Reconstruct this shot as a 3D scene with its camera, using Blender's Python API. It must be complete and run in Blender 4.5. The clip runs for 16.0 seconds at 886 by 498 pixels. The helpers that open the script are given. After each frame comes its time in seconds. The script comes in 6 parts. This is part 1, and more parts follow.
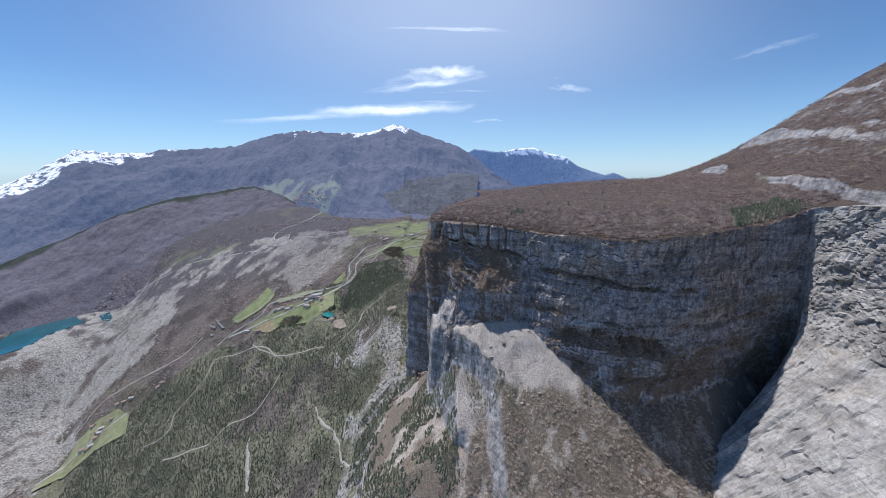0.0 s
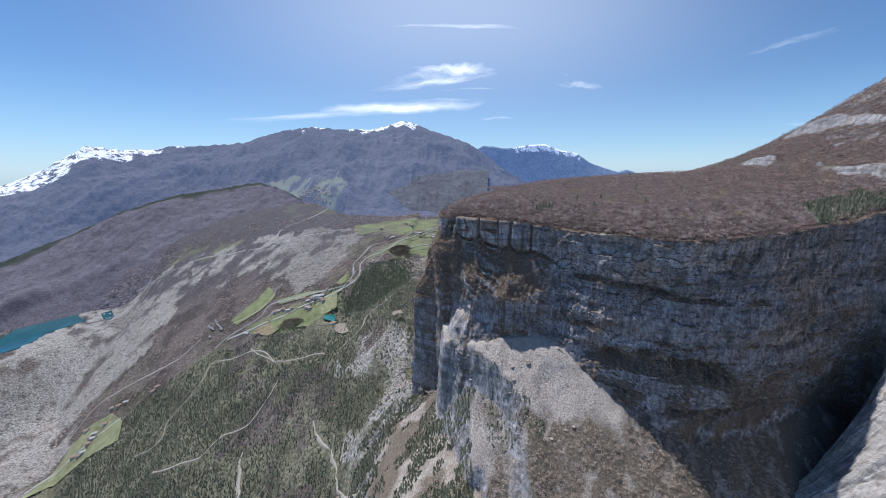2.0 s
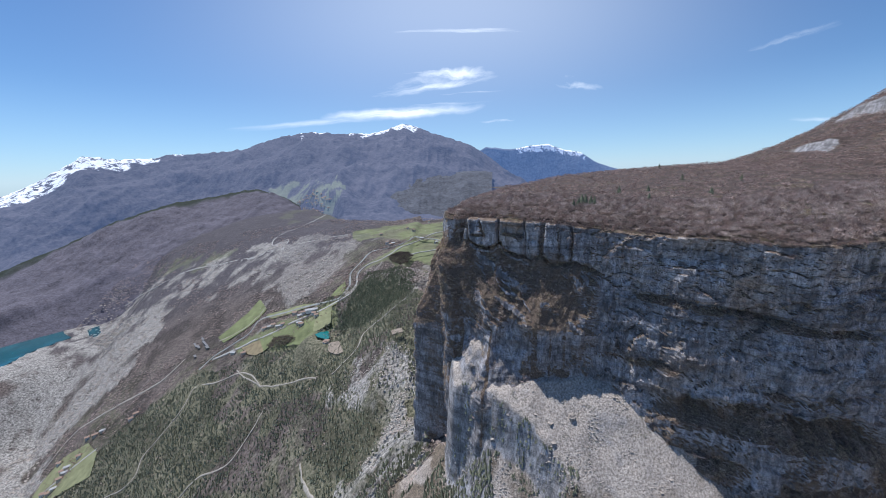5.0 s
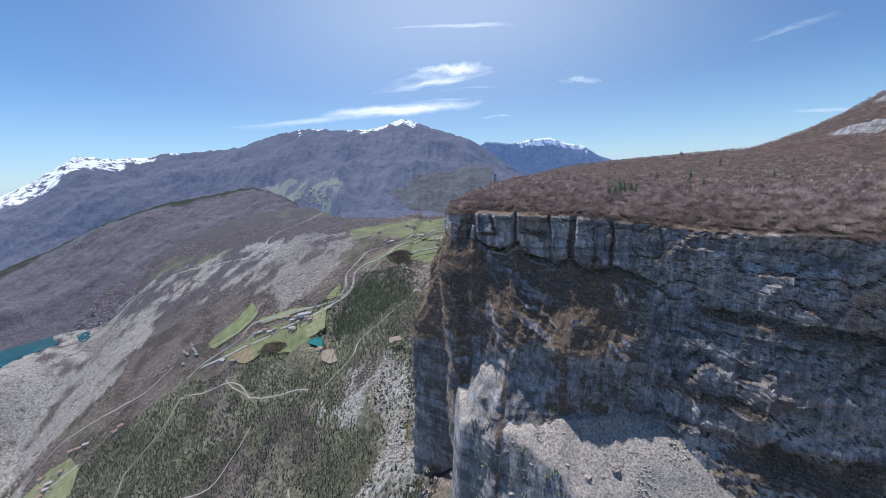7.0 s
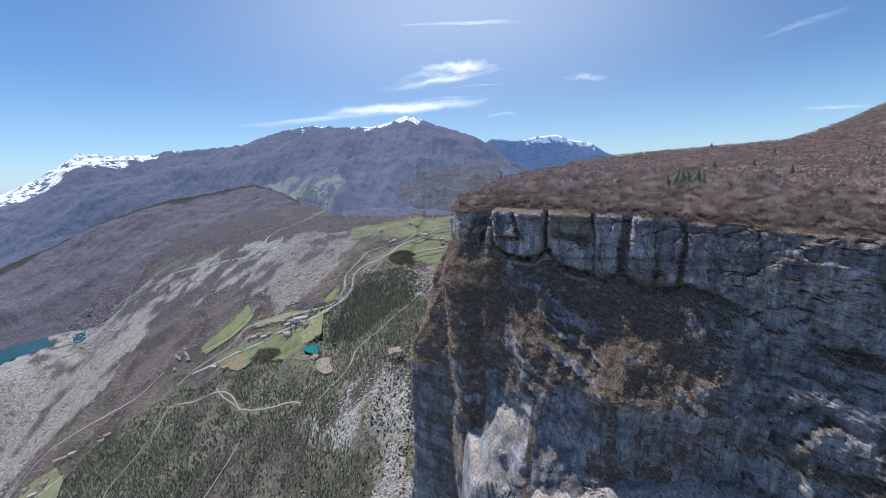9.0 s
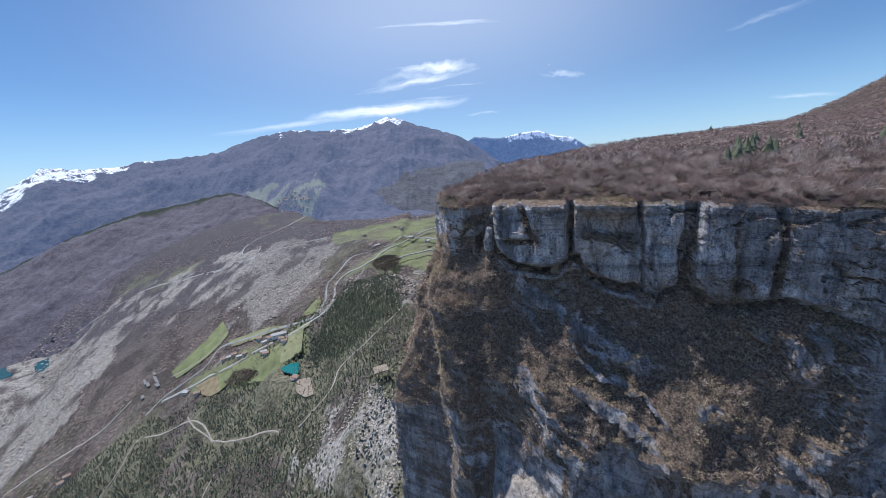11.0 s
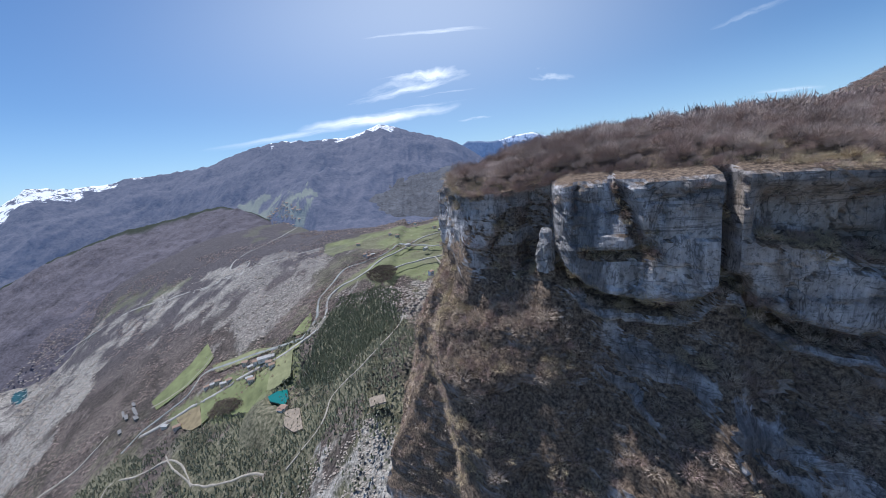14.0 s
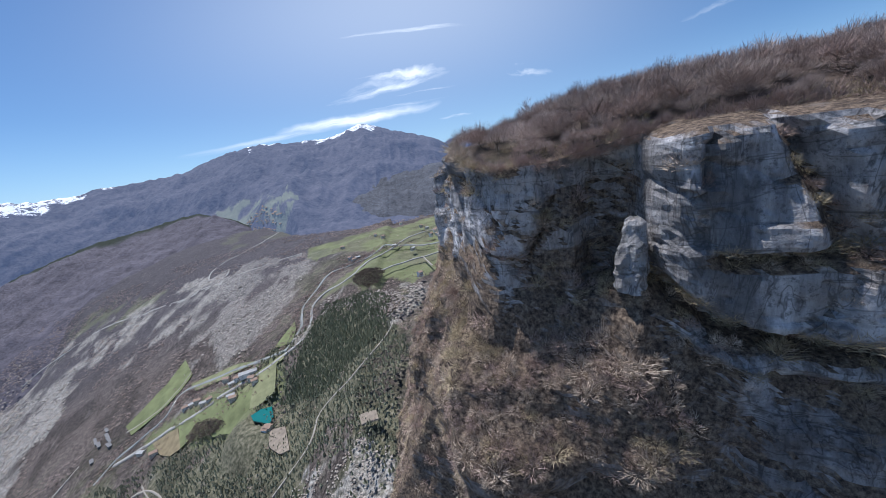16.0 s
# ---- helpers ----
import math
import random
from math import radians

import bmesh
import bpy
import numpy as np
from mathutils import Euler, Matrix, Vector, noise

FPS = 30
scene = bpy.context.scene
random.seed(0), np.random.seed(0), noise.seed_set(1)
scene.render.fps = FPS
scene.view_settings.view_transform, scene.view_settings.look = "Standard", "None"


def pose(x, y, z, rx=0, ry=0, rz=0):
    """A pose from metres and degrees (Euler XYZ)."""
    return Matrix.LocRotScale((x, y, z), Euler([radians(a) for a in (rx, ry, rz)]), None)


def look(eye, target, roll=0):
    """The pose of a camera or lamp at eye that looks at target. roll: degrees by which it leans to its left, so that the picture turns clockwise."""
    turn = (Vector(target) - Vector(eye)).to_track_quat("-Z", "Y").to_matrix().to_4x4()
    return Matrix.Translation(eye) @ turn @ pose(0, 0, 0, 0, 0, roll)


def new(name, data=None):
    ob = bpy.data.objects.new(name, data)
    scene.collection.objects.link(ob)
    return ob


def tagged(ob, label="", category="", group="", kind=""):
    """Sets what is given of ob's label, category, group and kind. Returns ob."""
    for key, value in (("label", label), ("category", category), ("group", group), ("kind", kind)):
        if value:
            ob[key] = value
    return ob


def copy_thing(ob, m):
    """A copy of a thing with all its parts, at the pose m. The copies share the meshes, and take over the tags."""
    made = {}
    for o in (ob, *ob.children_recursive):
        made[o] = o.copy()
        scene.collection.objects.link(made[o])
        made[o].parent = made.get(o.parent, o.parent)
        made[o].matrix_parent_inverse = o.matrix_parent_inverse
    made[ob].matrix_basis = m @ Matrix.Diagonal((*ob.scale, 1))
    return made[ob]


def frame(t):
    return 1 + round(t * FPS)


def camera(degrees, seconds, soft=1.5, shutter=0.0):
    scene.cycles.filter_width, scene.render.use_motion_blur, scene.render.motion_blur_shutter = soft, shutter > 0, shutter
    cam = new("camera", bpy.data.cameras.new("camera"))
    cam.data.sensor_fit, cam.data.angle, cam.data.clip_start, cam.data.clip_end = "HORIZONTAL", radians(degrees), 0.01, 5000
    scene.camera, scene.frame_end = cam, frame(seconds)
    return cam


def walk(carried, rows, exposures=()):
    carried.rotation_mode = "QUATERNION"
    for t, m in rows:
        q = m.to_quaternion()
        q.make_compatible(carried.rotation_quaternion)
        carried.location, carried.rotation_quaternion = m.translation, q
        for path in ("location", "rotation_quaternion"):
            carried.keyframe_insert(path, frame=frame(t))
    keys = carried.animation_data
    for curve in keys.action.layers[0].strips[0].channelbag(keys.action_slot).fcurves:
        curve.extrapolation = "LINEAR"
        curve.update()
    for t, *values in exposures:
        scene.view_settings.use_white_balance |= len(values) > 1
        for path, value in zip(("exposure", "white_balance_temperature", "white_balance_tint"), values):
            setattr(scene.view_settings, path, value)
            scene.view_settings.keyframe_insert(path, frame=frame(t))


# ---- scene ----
cam = camera(104.0, 16.0, 0.9)
PATH = [
    (0, (3.36, -192.61, 36.58), (10.62, 2.19, -8.17), -0.32),
    (0.5, (3.01, -176.00, 33.18), (9.62, 18.71, -12.04), -0.45),
    (1, (2.53, -159.91, 30.00), (8.10, 34.84, -15.20), -0.49),
    (1.5, (1.74, -144.24, 27.15), (5.19, 50.34, -18.98), -0.24),
    (2, (0.94, -128.54, 24.55), (3.60, 66.13, -21.27), -0.32),
    (2.5, (0.31, -112.98, 22.16), (2.72, 81.90, -22.75), -0.49),
    (3, (-0.15, -97.65, 19.82), (1.32, 97.34, -24.66), -0.69),
    (3.5, (-0.64, -82.58, 17.55), (0.37, 112.55, -26.33), -0.83),
    (4, (-0.96, -68.10, 15.27), (-0.12, 127.07, -28.40), -1.07),
    (6.5, (-0.75, 2.48, 4.01), (-0.51, 197.37, -40.91), -2.26),
    (7, (-1.18, 15.82, 2.02), (-1.18, 210.54, -43.65), -2.40),
    (7.5, (-1.56, 28.57, 0.37), (-1.81, 223.13, -45.98), -2.52),
    (8, (-1.77, 41.18, -1.25), (-2.63, 235.62, -48.09), -2.61),
    (8.5, (-1.85, 54.15, -3.01), (-4.12, 248.54, -50.00), -2.57),
    (9, (-1.96, 66.61, -4.66), (-4.45, 261.10, -51.23), -2.41),
    (11.5, (-0.55, 125.13, -14.04), (4.72, 319.54, -60.70), -5.01),
    (12, (-1.01, 135.26, -15.76), (3.15, 330.04, -60.96), -5.02),
    (12.5, (-1.62, 144.55, -17.29), (2.15, 339.72, -60.80), -5.25),
    (13, (-2.20, 153.35, -18.79), (1.88, 348.72, -61.41), -5.68),
    (13.5, (-2.52, 161.96, -20.35), (2.77, 357.24, -63.26), -6.25),
    (14, (-2.77, 170.38, -21.77), (3.71, 365.46, -65.38), -6.82),
    (14.5, (-3.30, 177.83, -22.98), (4.38, 372.79, -66.94), -7.17),
    (15, (-3.81, 184.80, -24.01), (5.04, 379.69, -68.07), -7.48),
    (15.5, (-4.30, 191.51, -24.94), (6.44, 386.22, -69.34), -8.14),
    (16, (-4.45, 198.55, -25.96), (9.34, 392.79, -71.58), -8.94),
]
walk(cam, [(t, look(eye, target, roll)) for t, eye, target, roll in PATH], [(0.0, 0.46, 5800, 11), (16.0, 0.46, 5800, 11)])

# ---- light ----
SUN_HEIGHT, SUN_WAY = 70.0, -47.0      # degrees above the horizon; degrees to the right of +y

world = bpy.data.worlds.new("sky")
scene.world = world
world.use_nodes = True
wt = world.node_tree
wt.nodes.clear()


def wnode(kind, **values):
    n = wt.nodes.new(kind)
    for key, value in values.items():
        n.inputs[key].default_value = value
    return n


def wmath(op, a, b=None, clamp=False):
    n = wt.nodes.new("ShaderNodeMath")
    n.operation, n.use_clamp = op, clamp
    for i, v in enumerate((a, b)):
        if v is None:
            continue
        if isinstance(v, (int, float)):
            n.inputs[i].default_value = v
        else:
            wt.links.new(v, n.inputs[i])
    return n.outputs[0]


sky = wt.nodes.new("ShaderNodeTexSky")
sky.sky_type, sky.sun_disc = "NISHITA", False
sky.sun_elevation, sky.sun_rotation = radians(SUN_HEIGHT), radians(SUN_WAY)
sky.altitude, sky.air_density, sky.dust_density, sky.ozone_density = 900, 1.0, 0.03, 2.6
wcoord = wt.nodes.new("ShaderNodeTexCoord")
wsplit = wt.nodes.new("ShaderNodeSeparateXYZ")
wt.links.new(wcoord.outputs["Generated"], wsplit.inputs[0])
# directions as bearing and height, both as tangents
flat_x = wmath("DIVIDE", wsplit.outputs[0], wmath("MAXIMUM", wsplit.outputs[1], 0.05))
flat_z = wmath("DIVIDE", wsplit.outputs[2], wmath("MAXIMUM", wsplit.outputs[1], 0.05))


def cirrus(cx, cz, length, width, lean, bend, strength, grain):
    """A thin streak of high cloud at a bearing and height; with grain 0, a smooth round glow."""
    dx = wmath("SUBTRACT", flat_x, cx)
    dz = wmath("SUBTRACT", flat_z, cz)
    dz = wmath("SUBTRACT", dz, wmath("MULTIPLY", dx, lean))
    dz = wmath("SUBTRACT", dz, wmath("MULTIPLY", wmath("MULTIPLY", dx, dx), bend))
    drift = wt.nodes.new("ShaderNodeCombineXYZ")
    wt.links.new(wmath("MULTIPLY", dx, 2.2 / length), drift.inputs[0])
    drift.inputs[1].default_value = cx * 11 + cz * 5
    bow = wnode("ShaderNodeTexNoise", Scale=1.0, Detail=3.0, Roughness=0.55)
    wt.links.new(drift.outputs[0], bow.inputs["Vector"])
    dz = wmath("ADD", dz, wmath("MULTIPLY", wmath("SUBTRACT", bow.outputs["Fac"], 0.5), 1.5 * width))
    join = wt.nodes.new("ShaderNodeCombineXYZ")
    wt.links.new(wmath("MULTIPLY", dx, 1.6 / length), join.inputs[0])
    wt.links.new(wmath("MULTIPLY", dz, 0.9 / width), join.inputs[1])
    join.inputs[2].default_value = cx * 7 + cz * 3
    n = wnode("ShaderNodeTexNoise", Scale=max(grain, 0.1), Detail=6.0, Roughness=0.62, Distortion=0.5)
    wt.links.new(join.outputs[0], n.inputs["Vector"])
    a = wmath("ABSOLUTE", wmath("DIVIDE", dx, length))
    b = wmath("DIVIDE", dz, width)
    across = wmath("POWER", 2.718, wmath("MULTIPLY", wmath("MULTIPLY", b, b), -2.2))
    along = wmath("POWER", wmath("SUBTRACT", 1.0, a, clamp=True), 0.8)
    body = wmath("MULTIPLY", across, along)
    if grain == 0:
        a, b = wmath("DIVIDE", dx, length), wmath("DIVIDE", wmath("SUBTRACT", flat_z, cz), width)
        r2 = wmath("ADD", wmath("MULTIPLY", a, a), wmath("MULTIPLY", b, b))
        return wmath("MULTIPLY", wmath("POWER", 2.718, wmath("MULTIPLY", r2, -2.0)), strength)
    veil = wmath("MULTIPLY", body, wmath("SUBTRACT", wmath("MULTIPLY", n.outputs["Fac"], 3.2), 0.75), clamp=True)
    return wmath("MULTIPLY", veil, strength)


clouds_and_glare = None
for streak in (
    (-0.090, 0.160, 0.240, 0.018, 0.055, 0, 1.35, 0.7),
    (-0.300, 0.140, 0.300, 0.010, 0.055, 0, 0.5, 0.9),
    (0.020, 0.178, 0.180, 0.008, 0.02, 0, 0.4, 0.9),
    (0.050, 0.251, 0.125, 0.024, 0.000, 0, 1.25, 0.6),
    (-0.030, 0.256, 0.160, 0.012, -0.02, 0, 0.45, 0.9),
    (-0.005, 0.222, 0.200, 0.016, 0.125, 0, 0.95, 0.7),
    (-0.030, 0.238, 0.220, 0.036, 0.06, 0, 0.5, 0.9),
    (0.100, 0.205, 0.140, 0.006, 0.035, 0, 0.4, 0.9),
    (0.060, 0.354, 0.340, 0.012, -0.012, 0, 0.75, 0.7),
    (-0.130, 0.350, 0.170, 0.008, -0.03, 0, 0.35, 0.9),
    (0.380, 0.214, 0.080, 0.014, -0.09, 0, 0.55, 0.9),
    (0.345, 0.238, 0.050, 0.010, 0.0, 0, 0.25, 0.9),
    (0.165, 0.131, 0.060, 0.007, 0.04, 0, 0.4, 0.9),
    (1.070, 0.111, 0.110, 0.006, -0.03, 0, 0.45, 1.0),
    (0.940, 0.320, 0.140, 0.012, 0.26, 0, 0.25, 1.0),
    # no cloud: a broad smooth glow painted in as sun glare
    (0.06, 0.430, 0.85, 0.36, 0, 0, 0.38, 0)):
    c = cirrus(*streak)
    clouds_and_glare = c if clouds_and_glare is None else wmath("MAXIMUM", clouds_and_glare, c)
wmix = wt.nodes.new("ShaderNodeMixRGB")
wmix.inputs["Color2"].default_value = (11.0, 11.6, 12.2, 1)
wt.links.new(clouds_and_glare, wmix.inputs["Fac"])
# pale haze low over the horizon; the sun's glare is already mixed in above
low = wmath("SUBTRACT", 1.0, wmath("MULTIPLY", wmath("ABSOLUTE", wsplit.outputs[2]), 5.0), clamp=True)
whaze = wt.nodes.new("ShaderNodeMixRGB")
whaze.inputs["Color2"].default_value = (5.6, 8.0, 10.6, 1)
wt.links.new(wmath("MULTIPLY", wmath("POWER", low, 1.4), 0.42), whaze.inputs["Fac"])
wtint = wt.nodes.new("ShaderNodeMixRGB")
wtint.blend_type = "MULTIPLY"
wtint.inputs["Fac"].default_value, wtint.inputs["Color2"].default_value = 1.0, (0.84, 0.99, 1.10, 1)
wt.links.new(sky.outputs[0], wtint.inputs["Color1"])
wt.links.new(wtint.outputs[0], whaze.inputs["Color1"])
wt.links.new(whaze.outputs[0], wmix.inputs["Color1"])
wback = wnode("ShaderNodeBackground", Strength=0.069)
wt.links.new(wmix.outputs[0], wback.inputs["Color"])
wout = wt.nodes.new("ShaderNodeOutputWorld")
wt.links.new(wback.outputs[0], wout.inputs[0])

sun_data = bpy.data.lights.new("sun", "SUN")
sun_data.energy, sun_data.angle, sun_data.color = 3.65, radians(0.53), (1.0, 0.935, 0.84)
sun = new("sun", sun_data)
sun.matrix_world = look((math.sin(radians(SUN_WAY)) * 300, math.cos(radians(SUN_WAY)) * 300, 300 * math.tan(radians(SUN_HEIGHT))), (0, 0, 0))


# ---- materials ----
def material(name, roughness=0.9):
    m = bpy.data.materials.new(name)
    m.use_nodes = True
    b = m.node_tree.nodes["Principled BSDF"]
    b.inputs["Roughness"].default_value = roughness
    b.inputs["Specular IOR Level"].default_value = 0.25
    return m, m.node_tree, b


def place(nt, scale=(1, 1, 1)):
    g = nt.nodes.new("ShaderNodeNewGeometry")
    m = nt.nodes.new("ShaderNodeMapping")
    m.inputs["Scale"].default_value = scale
    nt.links.new(g.outputs["Position"], m.inputs["Vector"])
    return m.outputs[0]


def grain(nt, where, scale, detail=6.0, roughness=0.6, distortion=0.0):
    n = nt.nodes.new("ShaderNodeTexNoise")
    n.inputs["Scale"].default_value, n.inputs["Detail"].default_value = scale, detail
    n.inputs["Roughness"].default_value, n.inputs["Distortion"].default_value = roughness, distortion
    nt.links.new(where, n.inputs["Vector"])
    return n.outputs["Fac"]


def ramp(nt, fac, *stops):
    r = nt.nodes.new("ShaderNodeValToRGB")
    while len(r.color_ramp.elements) < len(stops):
        r.color_ramp.elements.new(0.5)
    for e, (at, colour) in zip(r.color_ramp.elements, stops):
        e.position = at
        e.color = (*colour, 1) if isinstance(colour, tuple) else (colour, colour, colour, 1)
    nt.links.new(fac, r.inputs[0])
    return r.outputs[0]


def blend(nt, fac, a, b, how="MIX"):
    m = nt.nodes.new("ShaderNodeMixRGB")
    m.blend_type = how
    for socket, v in zip(m.inputs, (fac, a, b)):
        if isinstance(v, tuple):
            socket.default_value = (*v, 1)
        elif isinstance(v, (int, float)):
            socket.default_value = v
        else:
            nt.links.new(v, socket)
    return m.outputs[0]


def calc(nt, op, a, b):
    n = nt.nodes.new("ShaderNodeMath")
    n.operation, n.use_clamp = op, True
    for socket, v in zip(n.inputs, (a, b)):
        if isinstance(v, (int, float)):
            socket.default_value = v
        else:
            nt.links.new(v, socket)
    return n.outputs[0]


def relief(nt, b, height, strength, distance):
    n = nt.nodes.new("ShaderNodeBump")
    n.inputs["Strength"].default_value, n.inputs["Distance"].default_value = strength, distance
    nt.links.new(height, n.inputs["Height"])
    nt.links.new(n.outputs[0], b.inputs["Normal"])


def attribute(nt, name):
    a = nt.nodes.new("ShaderNodeAttribute")
    a.attribute_name = name
    return a.outputs["Fac"]


def upward(nt):
    """1 on level ground, 0 on walls."""
    g = nt.nodes.new("ShaderNodeNewGeometry")
    s = nt.nodes.new("ShaderNodeSeparateXYZ")
    nt.links.new(g.outputs["Normal"], s.inputs[0])
    return s.outputs[2]


def rock_colour(nt, pale=1.0, lines=1.0):
    big = grain(nt, place(nt), 0.03, 5, 0.6)
    streak = grain(nt, place(nt, (1, 1, 0.10)), 0.55, 6, 0.7, 0.3)
    streak = blend(nt, 0.62, streak, grain(nt, place(nt, (1, 1, 0.45)), 0.24, 8, 0.76, 0.6))
    strata = grain(nt, place(nt, (0.12, 0.12, 1.3)), 0.30, 6, 0.7, 0.5)
    fine = grain(nt, place(nt), 1.5, 6, 0.75)
    tone = grain(nt, place(nt, (0.10, 0.10, 1.0)), 0.10, 5, 0.62, 0.9)
    c = ramp(nt, streak, (0.38, (0.20 * pale, 0.19 * pale, 0.19 * pale)), (0.49, (0.52 * pale, 0.495 * pale, 0.50 * pale)), (0.59, (0.80 * pale, 0.78 * pale, 0.795 * pale)))
    patch = grain(nt, place(nt, (1, 1, 0.5)), 0.11, 5, 0.65, 0.4)
    c = blend(nt, ramp(nt, patch, (0.40, 0.55), (0.50, 0.0), (0.62, 0.0)), c, (0.19 * pale, 0.18 * pale, 0.18 * pale))
    c = blend(nt, ramp(nt, big, (0.54, 0.0), (0.70, 0.4)), c, (0.52 * pale, 0.37 * pale, 0.23 * pale))
    c = blend(nt, ramp(nt, strata, (0.32, 0.5), (0.39, 0.0)), c, (0.09, 0.09, 0.09))
    c = blend(nt, ramp(nt, fine, (0.37, 0.75), (0.49, 0.0)), c, (0.12, 0.12, 0.125))
    joint = grain(nt, place(nt, (1, 1, 0.30)), 0.16, 4, 0.6, 0.8)
    beds = grain(nt, place(nt, (0.16, 0.16, 1.0)), 0.22, 4, 0.6, 0.8)
    c = blend(nt, ramp(nt, joint, (0.488, 0.0), (0.498, 0.6 * lines), (0.502, 0.6 * lines), (0.512, 0.0)), c, (0.06, 0.058, 0.057))
    c = blend(nt, ramp(nt, beds, (0.485, 0.0), (0.497, 0.5 * lines), (0.503, 0.5 * lines), (0.515, 0.0)), c, (0.06, 0.058, 0.055))
    damp = grain(nt, place(nt, (1, 1, 0.22)), 0.09, 6, 0.7)
    c = blend(nt, 1.0, c, ramp(nt, tone, (0.40, 0.66), (0.50, 0.98), (0.62, 1.18)), "MULTIPLY")
    c = blend(nt, ramp(nt, damp, (0.58, 0.0), (0.66, 0.7)), c, (0.13, 0.13, 0.135))
    return c, streak, strata, fine


def make_rock():
    m, nt, b = material("limestone")
    c, streak, strata, fine = rock_colour(nt, 1.06)
    # multiplies the rock darker where this mask is set
    c = blend(nt, attribute(nt, "wall_darken"), c, blend(nt, 1.0, c, (0.58, 0.575, 0.59), "MULTIPLY"))
    c = blend(nt, calc(nt, "MULTIPLY", attribute(nt, "ochre"), 0.5), c, blend(nt, 1.0, c, (1.12, 0.86, 0.60), "MULTIPLY"))
    scrub = grain(nt, place(nt), 0.16, 6, 0.7)
    speck = grain(nt, place(nt), 1.6, 4, 0.75)
    green = ramp(nt, speck, (0.36, (0.045, 0.033, 0.028)), (0.5, (0.155, 0.115, 0.088)), (0.63, (0.31, 0.235, 0.17)))
    level = ramp(nt, calc(nt, "ADD", calc(nt, "ADD", calc(nt, "MULTIPLY", upward(nt), 0.55), calc(nt, "MULTIPLY", scrub, 0.45)), calc(nt, "MULTIPLY", attribute(nt, "scrub"), 0.46)), (0.60, 0.0), (0.72, 1.0))
    c = blend(nt, level, c, green)
    nt.links.new(c, b.inputs["Base Color"])
    h = blend(nt, 0.5, strata, fine)
    h = blend(nt, 0.4, h, streak)
    relief(nt, b, h, 1.0, 1.3)
    return m


def make_slab():
    m, nt, b = material("pale_slab_rock")
    c, streak, strata, fine = rock_colour(nt, 0.85, 1.0)
    c = blend(nt, 0.60, c, (0.38, 0.352, 0.318))
    tone = grain(nt, place(nt), 0.035, 6, 0.65, 0.6)
    c = blend(nt, 1.0, c, ramp(nt, tone, (0.38, 0.62), (0.50, 0.95), (0.62, 1.1)), "MULTIPLY")
    crack = grain(nt, place(nt, (1, 0.6, 1.5)), 0.045, 5, 0.62, 1.4)
    seam = grain(nt, place(nt, (1.4, 1.4, 0.5)), 0.12, 4, 0.6, 1.0)
    for lines, dark in ((crack, 0.75), (seam, 0.5)):
        c = blend(nt, ramp(nt, lines, (0.484, 0.0), (0.497, dark), (0.503, dark), (0.516, 0.0)), c, (0.16, 0.145, 0.13))
    bush = grain(nt, place(nt), 0.05, 6, 0.7, 0.5)
    c = blend(nt, ramp(nt, bush, (0.62, 0.0), (0.68, 0.75)), c, (0.17, 0.125, 0.09))
    nt.links.new(c, b.inputs["Base Color"])
    relief(nt, b, blend(nt, 0.5, blend(nt, 0.5, tone, streak), blend(nt, 0.5, strata, crack)), 1.0, 1.6)
    return m


def make_ground():
    m, nt, b = material("valley_ground")
    big = grain(nt, place(nt), 0.006, 6, 0.6, 0.3)
    mid = grain(nt, place(nt), 0.035, 6, 0.65)
    fine = grain(nt, place(nt), 0.22, 6, 0.75)
    bare = ramp(nt, fine, (0.38, (0.038, 0.031, 0.029)), (0.5, (0.115, 0.094, 0.086)), (0.63, (0.22, 0.185, 0.165)))
    pine = ramp(nt, fine, (0.37, (0.045, 0.048, 0.030)), (0.5, (0.135, 0.132, 0.088)), (0.64, (0.27, 0.245, 0.18)))
    stone = ramp(nt, fine, (0.37, (0.085, 0.081, 0.075)), (0.5, (0.26, 0.247, 0.23)), (0.62, (0.48, 0.455, 0.425)))
    wood = blend(nt, ramp(nt, blend(nt, 0.5, big, mid), (0.48, 0.0), (0.60, 1.0)), bare, pine)
    wood = blend(nt, attribute(nt, "pine"), wood, pine)
    wood = blend(nt, attribute(nt, "bare"), wood, bare)
    stand = grain(nt, place(nt), 0.011, 5, 0.6, 0.5)
    wood = blend(nt, 1.0, wood, ramp(nt, stand, (0.44, 0.55), (0.50, 0.85), (0.60, 1.05)), "MULTIPLY")
    # woods dulled to purple: the haze over far ground painted into its colour
    hazed_wood = ramp(nt, fine, (0.37, (0.030, 0.027, 0.031)), (0.5, (0.074, 0.067, 0.075)), (0.64, (0.14, 0.126, 0.136)))
    wood = blend(nt, attribute(nt, "hazed_wood"), wood, hazed_wood)
    gaps = ramp(nt, mid, (0.58, 0.0), (0.68, 0.35))
    c = blend(nt, gaps, wood, blend(nt, 0.5, stone, bare))
    stony = calc(nt, "MULTIPLY", attribute(nt, "stone"), ramp(nt, mid, (0.34, 0.15), (0.46, 1.0)))
    c = blend(nt, stony, c, stone)
    grass = ramp(nt, mid, (0.3, (0.12, 0.135, 0.065)), (0.55, (0.175, 0.193, 0.10)), (0.75, (0.235, 0.24, 0.135)))
    c = blend(nt, attribute(nt, "meadow"), c, grass)
    nt.links.new(c, b.inputs["Base Color"])
    relief(nt, b, blend(nt, 0.5, fine, mid), 1.0, 4.0)
    return m


